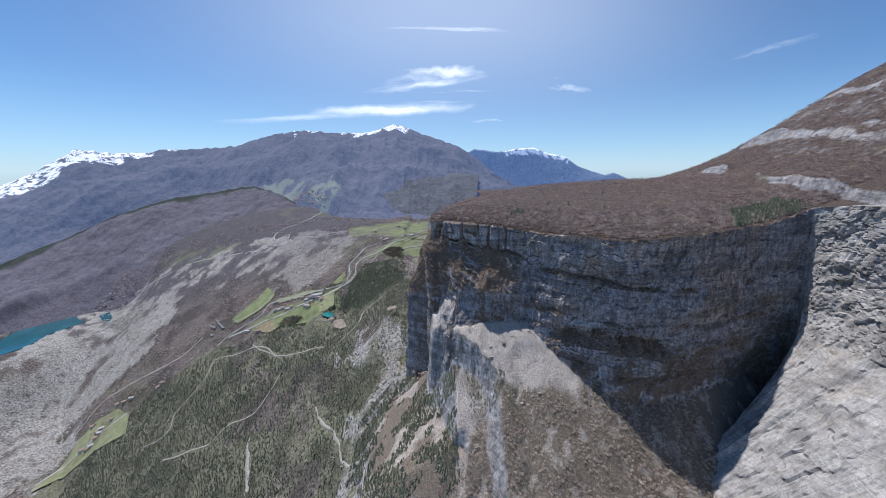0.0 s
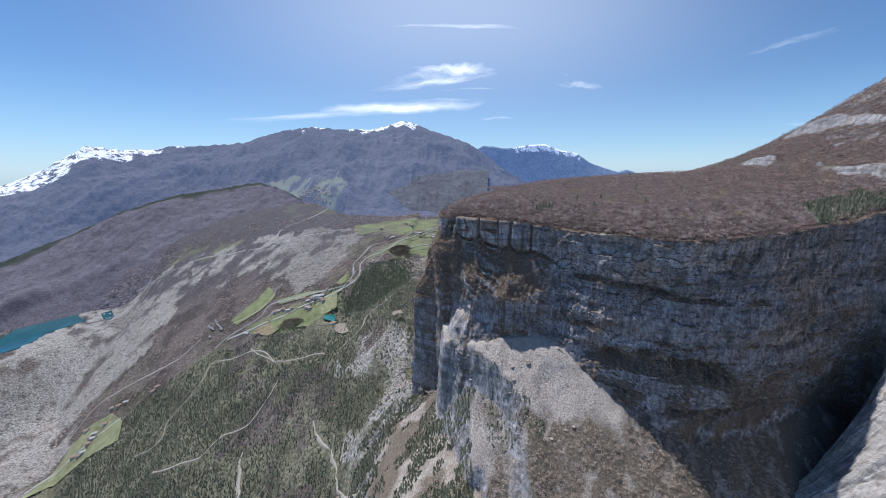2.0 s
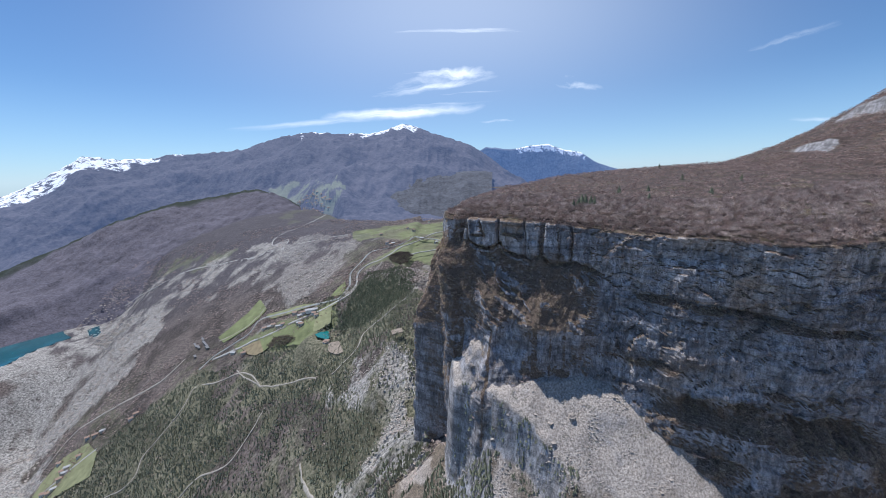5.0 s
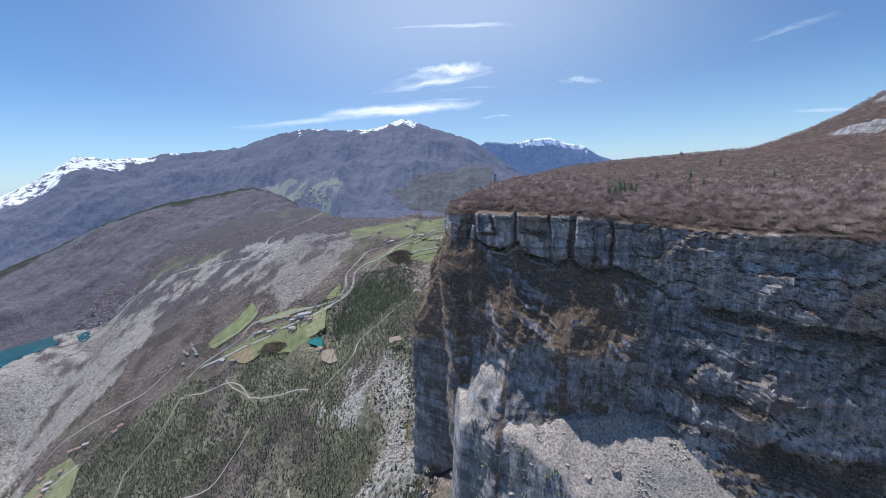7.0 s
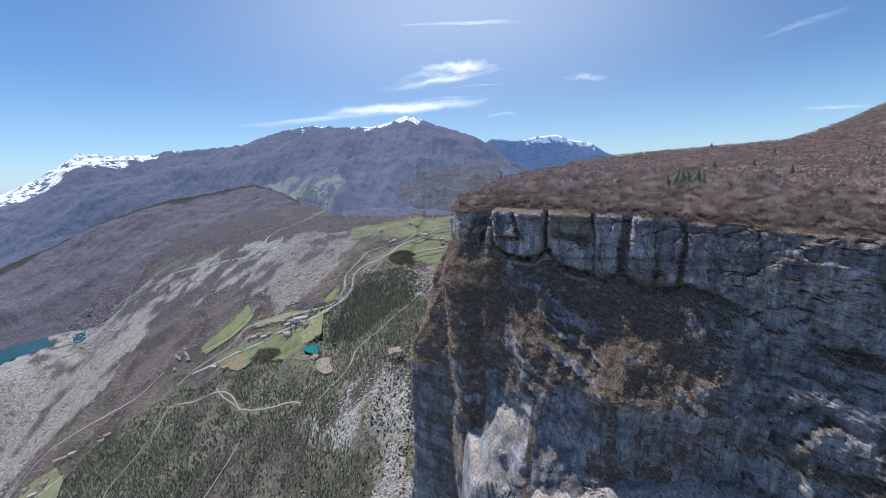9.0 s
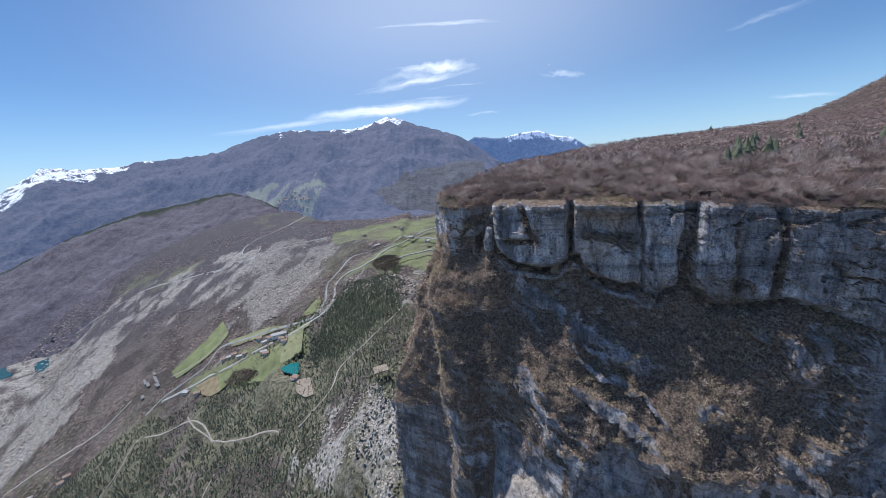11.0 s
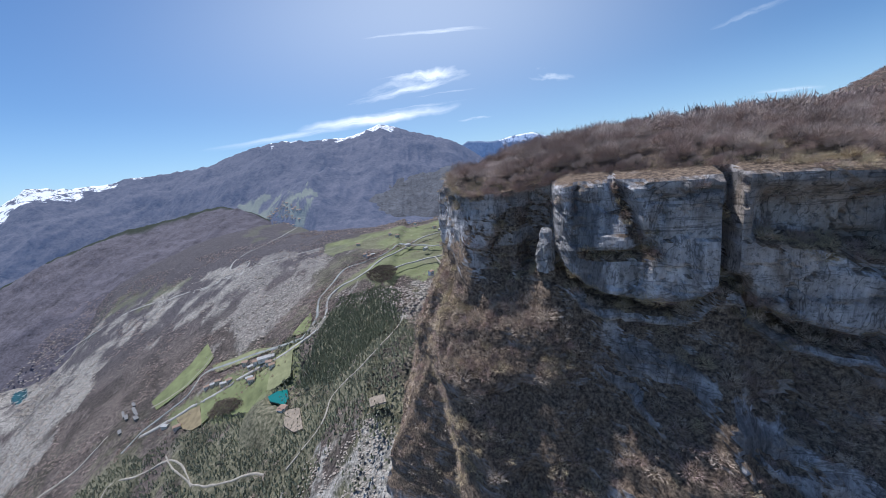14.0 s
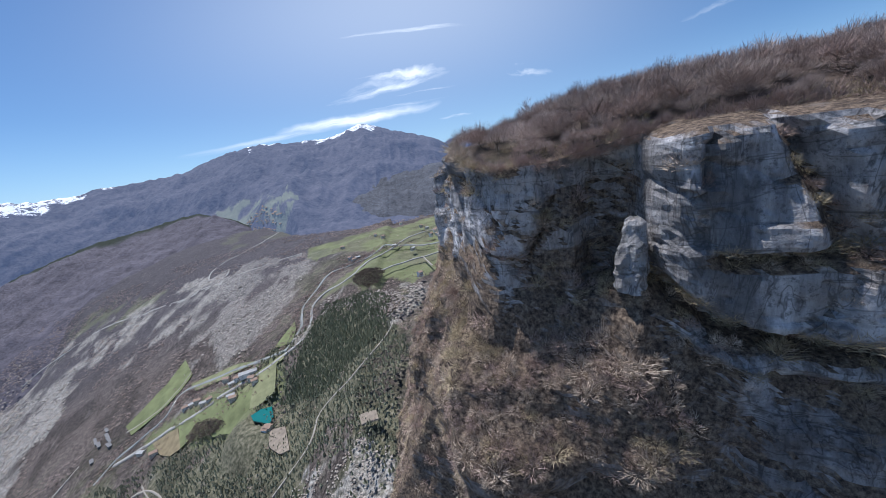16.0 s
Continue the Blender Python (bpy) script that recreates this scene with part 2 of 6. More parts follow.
def make_talus():
    m, nt, b = material("scree")
    mid = grain(nt, place(nt), 0.09, 6, 0.65)
    fine = grain(nt, place(nt), 0.8, 8, 0.8)
    stone = ramp(nt, fine, (0.37, (0.15, 0.13, 0.115)), (0.5, (0.41, 0.36, 0.318)), (0.62, (0.66, 0.59, 0.53)))
    soil = ramp(nt, fine, (0.36, (0.05, 0.042, 0.034)), (0.5, (0.15, 0.122, 0.095)), (0.63, (0.33, 0.27, 0.21)))
    c = blend(nt, ramp(nt, calc(nt, "ADD", calc(nt, "MULTIPLY", mid, 0.6), calc(nt, "MULTIPLY", attribute(nt, "scrub"), 0.7)), (0.40, 0.0), (0.70, 1.0)), stone, soil)
    rock, streak, strata, speck = rock_colour(nt, 0.8)
    c = blend(nt, ramp(nt, calc(nt, "ADD", upward(nt), calc(nt, "MULTIPLY", mid, 0.3)), (0.58, 1.0), (0.74, 0.0)), c, rock)
    nt.links.new(c, b.inputs["Base Color"])
    relief(nt, b, blend(nt, 0.4, fine, streak), 1.0, 1.2)
    return m


def make_plateau():
    m, nt, b = material("leaf_litter_ground")
    fine = grain(nt, place(nt), 0.5, 6, 0.75)
    mid = grain(nt, place(nt), 0.03, 5, 0.6)
    litter = ramp(nt, fine, (0.36, (0.026, 0.02, 0.019)), (0.5, (0.072, 0.053, 0.046)), (0.64, (0.14, 0.105, 0.085)))
    c = blend(nt, ramp(nt, mid, (0.56, 0.0), (0.7, 0.5)), litter, (0.15, 0.13, 0.06))
    rock, streak, strata, speck = rock_colour(nt, 0.62)
    broken = grain(nt, place(nt), 0.09, 6, 0.7)
    steep = ramp(nt, calc(nt, "ADD", upward(nt), calc(nt, "SUBTRACT", calc(nt, "MULTIPLY", broken, 0.6), 0.16)), (0.84, 1.0), (0.95, 0.0))
    c = blend(nt, steep, c, rock)
    nt.links.new(c, b.inputs["Base Color"])
    relief(nt, b, fine, 0.9, 1.0)
    return m


def make_mountain(name, woods, haze_glow, snow_from, snow_to, scale=0.004):
    m, nt, b = material(name, 0.95)
    big = grain(nt, place(nt, (1, 1, 2.2)), scale * 0.6, 8, 0.66, 0.6)
    fine = grain(nt, place(nt), scale * 12, 6, 0.75)
    folds = grain(nt, place(nt, (1, 1, 0.7)), scale * 3.5, 7, 0.72, 0.8)
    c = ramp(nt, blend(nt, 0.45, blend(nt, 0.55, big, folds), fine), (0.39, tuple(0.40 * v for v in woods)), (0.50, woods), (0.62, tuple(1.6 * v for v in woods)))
    c = blend(nt, attribute(nt, "meadow"), c, blend(nt, fine, (0.10, 0.105, 0.075), (0.24, 0.25, 0.17)))
    c = blend(nt, attribute(nt, "pine"), c, blend(nt, fine, (0.012, 0.017, 0.014), (0.04, 0.05, 0.035)))
    if snow_to > 0:
        g = nt.nodes.new("ShaderNodeNewGeometry")
        s = nt.nodes.new("ShaderNodeSeparateXYZ")
        nt.links.new(g.outputs["Position"], s.inputs[0])
        high = nt.nodes.new("ShaderNodeMapRange")
        high.inputs["From Min"].default_value, high.inputs["From Max"].default_value = snow_from, snow_to
        nt.links.new(s.outputs[2], high.inputs["Value"])
        broken = grain(nt, place(nt), scale * 4, 8, 0.72, 0.6)
        lies = ramp(nt, calc(nt, "MULTIPLY", calc(nt, "ADD", high.outputs[0], attribute(nt, "snow")), broken), (0.44, 0.0), (0.50, 1.0))
        c = blend(nt, lies, c, (0.86, 0.88, 0.92))
    nt.links.new(c, b.inputs["Base Color"])
    # blue emission stands in for the air haze in front of a range
    if haze_glow:
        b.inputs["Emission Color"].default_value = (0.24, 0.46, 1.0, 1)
        b.inputs["Emission Strength"].default_value = haze_glow
    relief(nt, b, blend(nt, 0.4, big, folds), 1.0, 0.12 / scale)
    return m


def plain(name, colour, scale=1.0, spread=0.35, roughness=0.85, island=False, metallic=0.0):
    m, nt, b = material(name, roughness)
    n = grain(nt, place(nt), scale, 5, 0.65)
    dark = tuple(v * (1 - spread) for v in colour)
    light = tuple(min(1.0, v * (1 + spread)) for v in colour)
    c = ramp(nt, n, (0.3, dark), (0.5, colour), (0.7, light))
    if island:
        g = nt.nodes.new("ShaderNodeNewGeometry")
        c = blend(nt, 0.75, c, ramp(nt, g.outputs["Random Per Island"], (0.0, 0.55), (0.5, 0.85), (1.0, 1.0)), "MULTIPLY")
    nt.links.new(c, b.inputs["Base Color"])
    b.inputs["Metallic"].default_value = metallic
    return m


def make_water(name, colour):
    m, nt, b = material(name, 0.12)
    n = grain(nt, place(nt), 0.02, 4, 0.6)
    c = ramp(nt, n, (0.35, tuple(0.8 * v for v in colour)), (0.65, tuple(1.15 * v for v in colour)))
    nt.links.new(c, b.inputs["Base Color"])
    b.inputs["Specular IOR Level"].default_value = 0.5
    relief(nt, b, grain(nt, place(nt), 0.6, 3, 0.6), 0.15, 0.2)
    return m


ROCK, SLAB, GROUND, TALUS, SHELF = make_rock(), make_slab(), make_ground(), make_talus(), make_plateau()
# these two ranges emit blue in place of distance haze
BACK_RANGE = make_mountain("hazed_mountain_with_snow", (0.085, 0.078, 0.086), 0.088, 480, 700)
# far range, hill and spur: haze painted in as a bluish base colour
FAR_RANGE = make_mountain("distant_hazed_range", (0.10, 0.11, 0.13), 0.17, 230, 330)
MID_HILL = make_mountain("hazed_wooded_hill", (0.108, 0.100, 0.122), 0.0, 0, 0, 0.012)
SPUR = make_mountain("hazed_wooded_slope", (0.088, 0.094, 0.112), 0.0, 0, 0, 0.008)
LAKE, POND = make_water("lake_water", (0.015, 0.09, 0.12)), make_water("pond_water", (0.012, 0.14, 0.13))
RIVER = make_water("river_water", (0.30, 0.31, 0.29))
GRAVEL = plain("pale_gravel", (0.31, 0.285, 0.25), 0.3)
YARD = plain("bare_earth_yard", (0.27, 0.225, 0.18), 0.15, 0.35)
ASPHALT = plain("road_surface", (0.33, 0.325, 0.31), 0.2, 0.2)
GRASS = plain("spring_grass", (0.16, 0.18, 0.085), 0.04, 0.3)
PALE_GRASS = plain("pale_grass", (0.205, 0.212, 0.115), 0.05, 0.3)
PLOUGHED = plain("ploughed_soil", (0.22, 0.18, 0.11), 0.08, 0.3)
TWIG = plain("bare_twigs", (0.41, 0.305, 0.268), 0.06, 0.3, island=True)
TWIG_MID = plain("dull_bare_twigs", (0.46, 0.37, 0.33), 0.06, 0.3, island=True)
TWIG_GREY = plain("grey_bare_twigs", (0.58, 0.475, 0.385), 0.06, 0.35, island=True)
TWIG_DARK = plain("dark_bare_twigs", (0.30, 0.225, 0.195), 0.06, 0.3, island=True)
TWIG_PALE = plain("pale_bare_twigs", (0.58, 0.48, 0.43), 0.06, 0.3, island=True)
BARK = plain("bark", (0.13, 0.105, 0.085), 2.0, 0.4)
DRY = plain("dry_grass_and_shrub", (0.47, 0.385, 0.255), 0.1, 0.35, island=True)
PINE = plain("pine_needles", (0.245, 0.247, 0.165), 0.03, 0.3, island=True)
DARK_PINE = plain("dark_conifer_needles", (0.155, 0.17, 0.11), 0.2, 0.35, island=True)
STONE = plain("loose_limestone", (0.36, 0.32, 0.285), 0.6, 0.3, island=True)
PLASTER = plain("pale_plaster", (0.62, 0.58, 0.50), 0.4, 0.15)
WHITE_WALL = plain("white_plaster", (0.75, 0.74, 0.72), 0.4, 0.1)
TILES = plain("clay_roof_tiles", (0.30, 0.215, 0.17), 1.0, 0.3)
GREY_ROOF = plain("grey_roof_sheet", (0.40, 0.40, 0.40), 0.5, 0.25)
DARK_ROOF = plain("dark_sheet_roof", (0.17, 0.17, 0.175), 0.5, 0.3)
CONCRETE = plain("weathered_concrete", (0.22, 0.215, 0.205), 0.4, 0.25)
GLASS = plain("dark_window_glass", (0.03, 0.035, 0.04), 0.5, 0.2, 0.15)


# ---- lie of the land ----
def fade(t):
    return t * t * t * (t * (t * 6 - 15) + 10)


def lattice(i, j, k):
    """Repeatable random values in 0..1 on an integer lattice."""
    h = (i.astype(np.int64) * 374761393 + j.astype(np.int64) * 668265263 + k.astype(np.int64) * 2147483647) & 0xFFFFFFFF
    h = ((h ^ (h >> 13)) * 1274126177) & 0xFFFFFFFF
    h = ((h ^ (h >> 16)) * 2246822519) & 0xFFFFFFFF
    return ((h ^ (h >> 15)) & 0xFFFF) / 65535.0


def rough(x, y, z=0.0, size=1.0, octaves=4, gain=0.5, ridged=False):
    """Layered value noise over arrays, about -1..1."""
    x, y, z = np.broadcast_arrays(np.asarray(x, float) / size, np.asarray(y, float) / size, np.asarray(z, float) / size)
    total, weight, span = 0.0, 1.0, 0.0
    for n in range(octaves):
        p = [x * 2 ** n + 17.3 * n, y * 2 ** n - 9.1 * n, z * 2 ** n + 4.7 * n]
        c = [np.floor(v) for v in p]
        f = [fade(v - w) for v, w in zip(p, c)]
        c = [v.astype(np.int64) for v in c]
        value = 0.0
        for a in (0, 1):
            for b in (0, 1):
                for d in (0, 1):
                    part = (f[0] if a else 1 - f[0]) * (f[1] if b else 1 - f[1]) * (f[2] if d else 1 - f[2])
                    value = value + part * lattice(c[0] + a, c[1] + b, c[2] + d)
        value = value * 2 - 1
        if ridged:
            value = 1 - 2 * np.abs(value)
        total = total + weight * value
        span += weight
        weight *= gain
    return total / span


def blocks(u, v, seed):
    """Irregular cells: a random value for each, and the distance from the nearest joint."""
    cu, cv = np.floor(u).astype(np.int64), np.floor(v).astype(np.int64)
    first, second, value = np.full(u.shape, 9.0), np.full(u.shape, 9.0), np.zeros(u.shape)
    k = np.full(u.shape, seed, np.int64)
    for a in (-1, 0, 1):
        for b in (-1, 0, 1):
            i, j = cu + a, cv + b
            d = np.hypot(i + 0.15 + 0.7 * lattice(i, j, k) - u, j + 0.15 + 0.7 * lattice(i, j, k + 7) - v)
            near = d < first
            second = np.where(near, first, np.minimum(second, d))
            value = np.where(near, lattice(i, j, k + 13), value)
            first = np.minimum(first, d)
    return value * 2 - 1, second - first


def smooth(a, b, x):
    t = np.clip((x - a) / (b - a), 0, 1)
    return t * t * (3 - 2 * t)


def inside(x, y, loop):
    """Whether points lie in a closed outline."""
    hit = np.zeros(np.shape(x), bool)
    for (ax, ay), (bx, by) in zip(loop, loop[1:] + loop[:1]):
        if ay != by:
            hit ^= ((ay > y) != (by > y)) & (x < (bx - ax) * (y - ay) / (by - ay) + ax)
    return hit


LAKE_Z, POND_Z = -575.0, -331.5
RIM_X = [-200.0, 3.0, 13.0, 25.0, 40.0, 80.0, 100.0, 119.0, 150.0, 200.0, 245.0, 320.0, 382.0, 418.0, 455.0, 900.0]
RIM_Y = [243.5, 243.5, 239.5, 233.0, 224.0, 207.0, 196.0, 186.0, 157.0, 135.0, 140.0, 162.0, 187.0, 195.0, 198.0, 198.0]


def rim_y(x):
    return np.interp(x, RIM_X, RIM_Y)


def below_step(x, y):
    """Distance beyond the rock step that crosses the scree, positive downhill."""
    return np.maximum(0.58 * (27 - x) + 0.81 * (183 - y), 3 - x) + rough(x, y, 61, 24, 4) * 7


def low_ground(x, y):
    """Height of the valley and of the slopes under the cliffs."""
    x, y = np.asarray(x, float), np.asarray(y, float)
    u, v = np.clip(x, -2300, -60) / 1000, np.clip(y, -200, 2300) / 1000
    base = 1000 * (-0.4398 + 0.6567 * u + 0.4462 * v - 0.1069 * u * u - 0.4152 * u * v - 0.1707 * v * v)
    roof = -203 + 0.07 * np.maximum(-x - 450, 0)
    base = roof - 14 * np.logaddexp(0, np.clip((roof - base) / 14, -40, 40))
    base = base + 40 * smooth(150, 420, y) * np.exp(-((x + 60) / 90) ** 2) * (1 - smooth(560, 700, y))
    talus = -143 - 1.02 * np.maximum(186 - y, 0) + 16 * smooth(92, 128, x) * smooth(200, 160, y) - 0.35 * np.maximum(x - 165, 0) - 0.30 * np.maximum(60 - x, 0) + 0.35 * np.maximum(y - 186, 0)
    talus = talus - (28 + 54 * smooth(32, 2, x)) * smooth(-4, 4, below_step(x, y)) * smooth(78, 58, x)
    edge = 20 + 0.5 * (y - 77) + rough(x, y, 67, 22, 3) * 8 - x
    talus = talus - 34 * smooth(-6, 8, edge) * smooth(128, 112, y) - 0.5 * np.maximum(edge - 6, 0) * smooth(128, 112, y)
    talus = talus - 0.8 * np.maximum(6 - x, 0)
    # a pale outcrop stands where the scree meets the wall
    talus = talus + 20 * np.exp(-((x - 31) / 18) ** 4 - ((y - 214) / 14) ** 2) + 7 * np.exp(-((x - 108) / 20) ** 2 - ((y - 172) / 16) ** 2)
    # the wooded apron at the foot of the flank
    apron = -238 + 0.75 * np.minimum(x, 10) + 0.15 * (y - 275) - 0.6 * np.maximum(-60 - x, 0) - 0.9 * np.maximum(y - 290, 0) - 0.65 * np.maximum(110 - y, 0) - 0.3 * np.maximum(x - 10, 0)
    talus = np.maximum(talus - 0.9 * np.maximum(y - 235, 0), apron)
    d = np.clip((talus - base) / 40, -30, 30)
    ground = base + 40 * np.logaddexp(0, d)
    ground = ground + rough(x, y, 0, 160, 4) * 12 * smooth(0, 300, np.hypot(x, y - 100))
    return ground


def flank_x(d):
    """Where the shelf ends above the valley, d metres behind the cliff's corner."""
    return 3 + 0.09 * np.minimum(d, 110) + 0.4 * np.maximum(d - 110, 0)


def plateau(x, y):
    """Height of the wooded shelf above the cliff and of the hill that rises from it."""
    x, y = np.asarray(x, float), np.asarray(y, float)
    d = np.maximum(y - rim_y(x), 0)
    near = np.minimum(d, 457)
    z = np.interp(x, [12, 25, 50, 80, 119, 200, 380, 500], [-27.5, -25, -26, -28, -31, -33, -27, -20])
    z = z + 10.8 * (1 - np.exp(-near / 24.4)) + 0.042 * near - 0.06 * np.maximum(d - 457, 0)
    z = z - 19.8 * smooth(0, 82, d) * np.exp(-np.maximum(x - flank_x(d), 0) / 31)
    u = x - 0.36 * (d - 200)
    z = z + 284 * smooth(450, 1038, u) * (1 - 0.887 * smooth(300, 900, d))
    # broken bands of pale crag across the hillside
    ragged = rough(x, y, 51, 70, 4) * 22
    low = np.exp(-((x - 590) / 75) ** 2 - ((d - 290) / 90) ** 2) + 0.8 * np.exp(-((x - 500) / 40) ** 2 - ((d - 60) / 90) ** 2)
    high = np.exp(-((x - 740) / 120) ** 2 - ((d - 330) / 130) ** 2) + 0.7 * np.exp(-((x - 700) / 80) ** 2 - ((d - 80) / 110) ** 2)
    high = np.clip(high, 0, 1) * smooth(-0.3, 0.1, rough(x, y, 57, 60, 3))
    low = np.clip(low, 0, 1) * smooth(-0.4, 0.0, rough(x, y, 59, 60, 3))
    z = z + 22 * low * (smooth(548, 556, u + ragged) - smooth(500, 610, u + ragged)) + 26 * high * (smooth(664, 672, u + ragged) - smooth(600, 740, u + ragged))
    z = z + 14 * high * (smooth(800, 807, u + ragged) - smooth(760, 850, u + ragged))
    z = z + rough(x, y, 3, 70, 3) * 1.5 * smooth(10, 60, d) + rough(x, y, 9, 18, 2) * 0.8
    return z
FIELDS = [
    [(-549, 944), (-497, 877), (-505, 848), (-519, 826), (-588, 810), (-623, 843), (-561, 891)],
    [(-487, 849), (-390, 822), (-321, 782), (-323, 775), (-383, 794), (-461, 820)],
    [(-270, 747), (-257, 691), (-279, 682), (-297, 683), (-305, 721), (-333, 729), (-298, 746)],
    [(-335, 735), (-304, 720), (-296, 680), (-290, 652), (-342, 676), (-365, 684), (-345, 696), (-412, 733), (-424, 751)],
    [(-456, 751), (-421, 741), (-403, 717), (-418, 705), (-425, 701)],
    [(-456, 749), (-424, 701), (-442, 700), (-470, 716), (-508, 754)],
    [(-302, 751), (-267, 761), (-257, 765), (-259, 751), (-277, 745)],
    [(-285, 790), (-261, 841), (-250, 810), (-251, 782), (-273, 783)],
    [(-885, 696), (-819, 653), (-782, 596), (-870, 598), (-953, 573), (-979, 531), (-981, 662), (-962, 700)]]
BIG_MEADOW = [(-266, 767), (-249, 690), (-257, 682), (-290, 664), (-297, 651), (-353, 678), (-387, 682), (-430, 710), (-504, 739), (-544, 773), (-509, 783), (-419, 783), (-383, 773), (-307, 763)]
LAKE_LINE = [(-1506, 750), (-1654, 908), (-1603, 1050), (-1685, 1244), (-1696, 1342), (-1649, 1353), (-1499, 1235), (-1440, 1204), (-1471, 1103), (-1453, 988), (-1475, 939), (-1422, 807)]
LAKE_ARM = [(-1445, 1267), (-1432, 1310), (-1348, 1227), (-1342, 1199), (-1381, 1212)]
POND_LINE = [(-258, 673), (-246, 647), (-247, 633), (-274, 647), (-283, 660), (-273, 671)]
POND_MID = (-263, 655)


# ---- building helpers ----
def mesh_object(name, verts, faces, mat, parent=None, label="", category="", kind="", group="", flat=False):
    me = bpy.data.meshes.new(name)
    verts, faces = np.asarray(verts, np.float32), np.asarray(faces, np.int32)
    k = faces.shape[1]
    me.vertices.add(len(verts))
    me.vertices.foreach_set("co", verts.ravel())
    me.loops.add(faces.size)
    me.loops.foreach_set("vertex_index", faces.ravel())
    me.polygons.add(len(faces))
    me.polygons.foreach_set("loop_start", np.arange(0, faces.size, k, dtype=np.int32))
    me.polygons.foreach_set("use_smooth", np.full(len(faces), not flat))
    me.update(calc_edges=True)
    me.materials.append(mat)
    ob = new(name, me)
    ob.parent = parent
    return tagged(ob, label, category, group, kind)


def part(name, bm, mat, parent, label=""):
    me = bpy.data.meshes.new(name)
    bm.to_mesh(me)
    bm.free()
    me.materials.append(mat)
    ob = new(name, me)
    ob.parent = parent
    return tagged(ob, label)


def thing(name, m, label, category, group="", kind=""):
    ob = new(name)
    ob.matrix_world = m
    return tagged(ob, label, category, group, kind)


def grid_faces(rows, cols):
    a = (np.arange(rows - 1)[:, None] * cols + np.arange(cols - 1)[None]).ravel()
    return np.stack([a, a + 1, a + cols + 1, a + cols], -1)


def mark(ob, name, values):
    ob.data.attributes.new(name, "FLOAT", "POINT").data.foreach_set("value", np.asarray(values, np.float32).ravel())


def soft_inside(x, y, loop, warp=25.0, seed=0.0):
    """Mask of an outline with a frayed edge."""
    wx, wy = rough(x, y, seed, 60, 3) * warp, rough(x, y, seed + 5, 60, 3) * warp
    return inside(x + wx, y + wy, loop).astype(float)


def curve_points(points, step):
    """A smooth line through plan points, with a point every step metres."""
    p = [Vector((*q, 0)) for q in points]
    p = [2 * p[0] - p[1]] + p + [2 * p[-1] - p[-2]]
    out = []
    for i in range(1, len(p) - 2):
        a, b, c, d = p[i - 1:i + 3]
        n = max(2, int((c - b).length / step))
        for k in range(n):
            t = k / n
            out.append(0.5 * (2 * b + (c - a) * t + (2 * a - 5 * b + 4 * c - d) * t * t + (3 * b - a - 3 * c + d) * t ** 3))
    out.append(p[-2])
    return np.array([(v.x, v.y) for v in out])


def ribbon(name, points, width, mat, label, category, lift=1.2, kind="structure", ragged=0.0, thick=1.5):
    """A road, path or river that lies on the ground."""
    c = curve_points(points, 6.0)
    d = np.gradient(c, axis=0)
    d /= np.linalg.norm(d, axis=1)[:, None] + 1e-9
    side = np.stack([-d[:, 1], d[:, 0]], -1)
    n = np.arange(len(c))
    if ragged:
        c = c + side * (18 * ragged * rough(n * 1.0, 9.0 + width, 0, 8, 3))[:, None]
    w = width * (0.5 + ragged * rough(n * 1.0, 3.0 + width, 0, 4, 3))[:, None]
    w2 = width * (0.5 + ragged * rough(n * 1.0, 43.0 + width, 0, 4, 3))[:, None]
    rows = []
    for off, down in ((-w * 1.15, thick), (-w, 0.0), (w2 * 0, 0.0), (w2, 0.0), (w2 * 1.15, thick)):
        q = c + side * off
        rows.append(np.c_[q, low_ground(q[:, 0], q[:, 1]) + lift - down - (0.6 if down else 0)])
    v = np.stack(rows, 1).reshape(-1, 3)
    return mesh_object(name, v, grid_faces(len(c), 5), mat, None, label, category, kind)


def sheet(name, loop, mat, label, category, lift=1.0, step=8.0, level=None, kind="structure"):
    """A field or water surface with the given outline, laid on the ground."""
    edge = np.concatenate(
        [np.linspace(a, b, max(2, int(math.dist(a, b) / step)), endpoint=False) for a, b in zip(loop, list(loop[1:]) + [loop[0]])])
    bm = bmesh.new()
    vs = [bm.verts.new((x, y, 0)) for x, y in edge]
    bm.faces.new(vs)
    bmesh.ops.triangulate(bm, faces=bm.faces[:])
    for axis in (0, 1):
        lo, hi = edge[:, axis].min(), edge[:, axis].max()
        for at in np.arange(lo + step, hi, max(step, (hi - lo) / 40)):
            co, no = [0, 0, 0], [0, 0, 0]
            co[axis], no[axis] = at, 1
            bmesh.ops.bisect_plane(bm, geom=bm.verts[:] + bm.edges[:] + bm.faces[:], plane_co=co, plane_no=no)
    xy = np.array([v.co[:2] for v in bm.verts])
    z = np.full(len(xy), level) if level is not None else low_ground(xy[:, 0], xy[:, 1]) + lift
    for v, h in zip(bm.verts, z):
        v.co.z = h
    rim = [e for e in bm.edges if e.is_boundary]
    low = bmesh.ops.extrude_edge_only(bm, edges=rim)["geom"]
    for v in low:
        if isinstance(v, bmesh.types.BMVert):
            v.co.z -= 1.8
    bmesh.ops.recalc_face_normals(bm, faces=bm.faces[:])
    ob = part(name, bm, mat, None)
    return tagged(ob, label, category, "", kind)


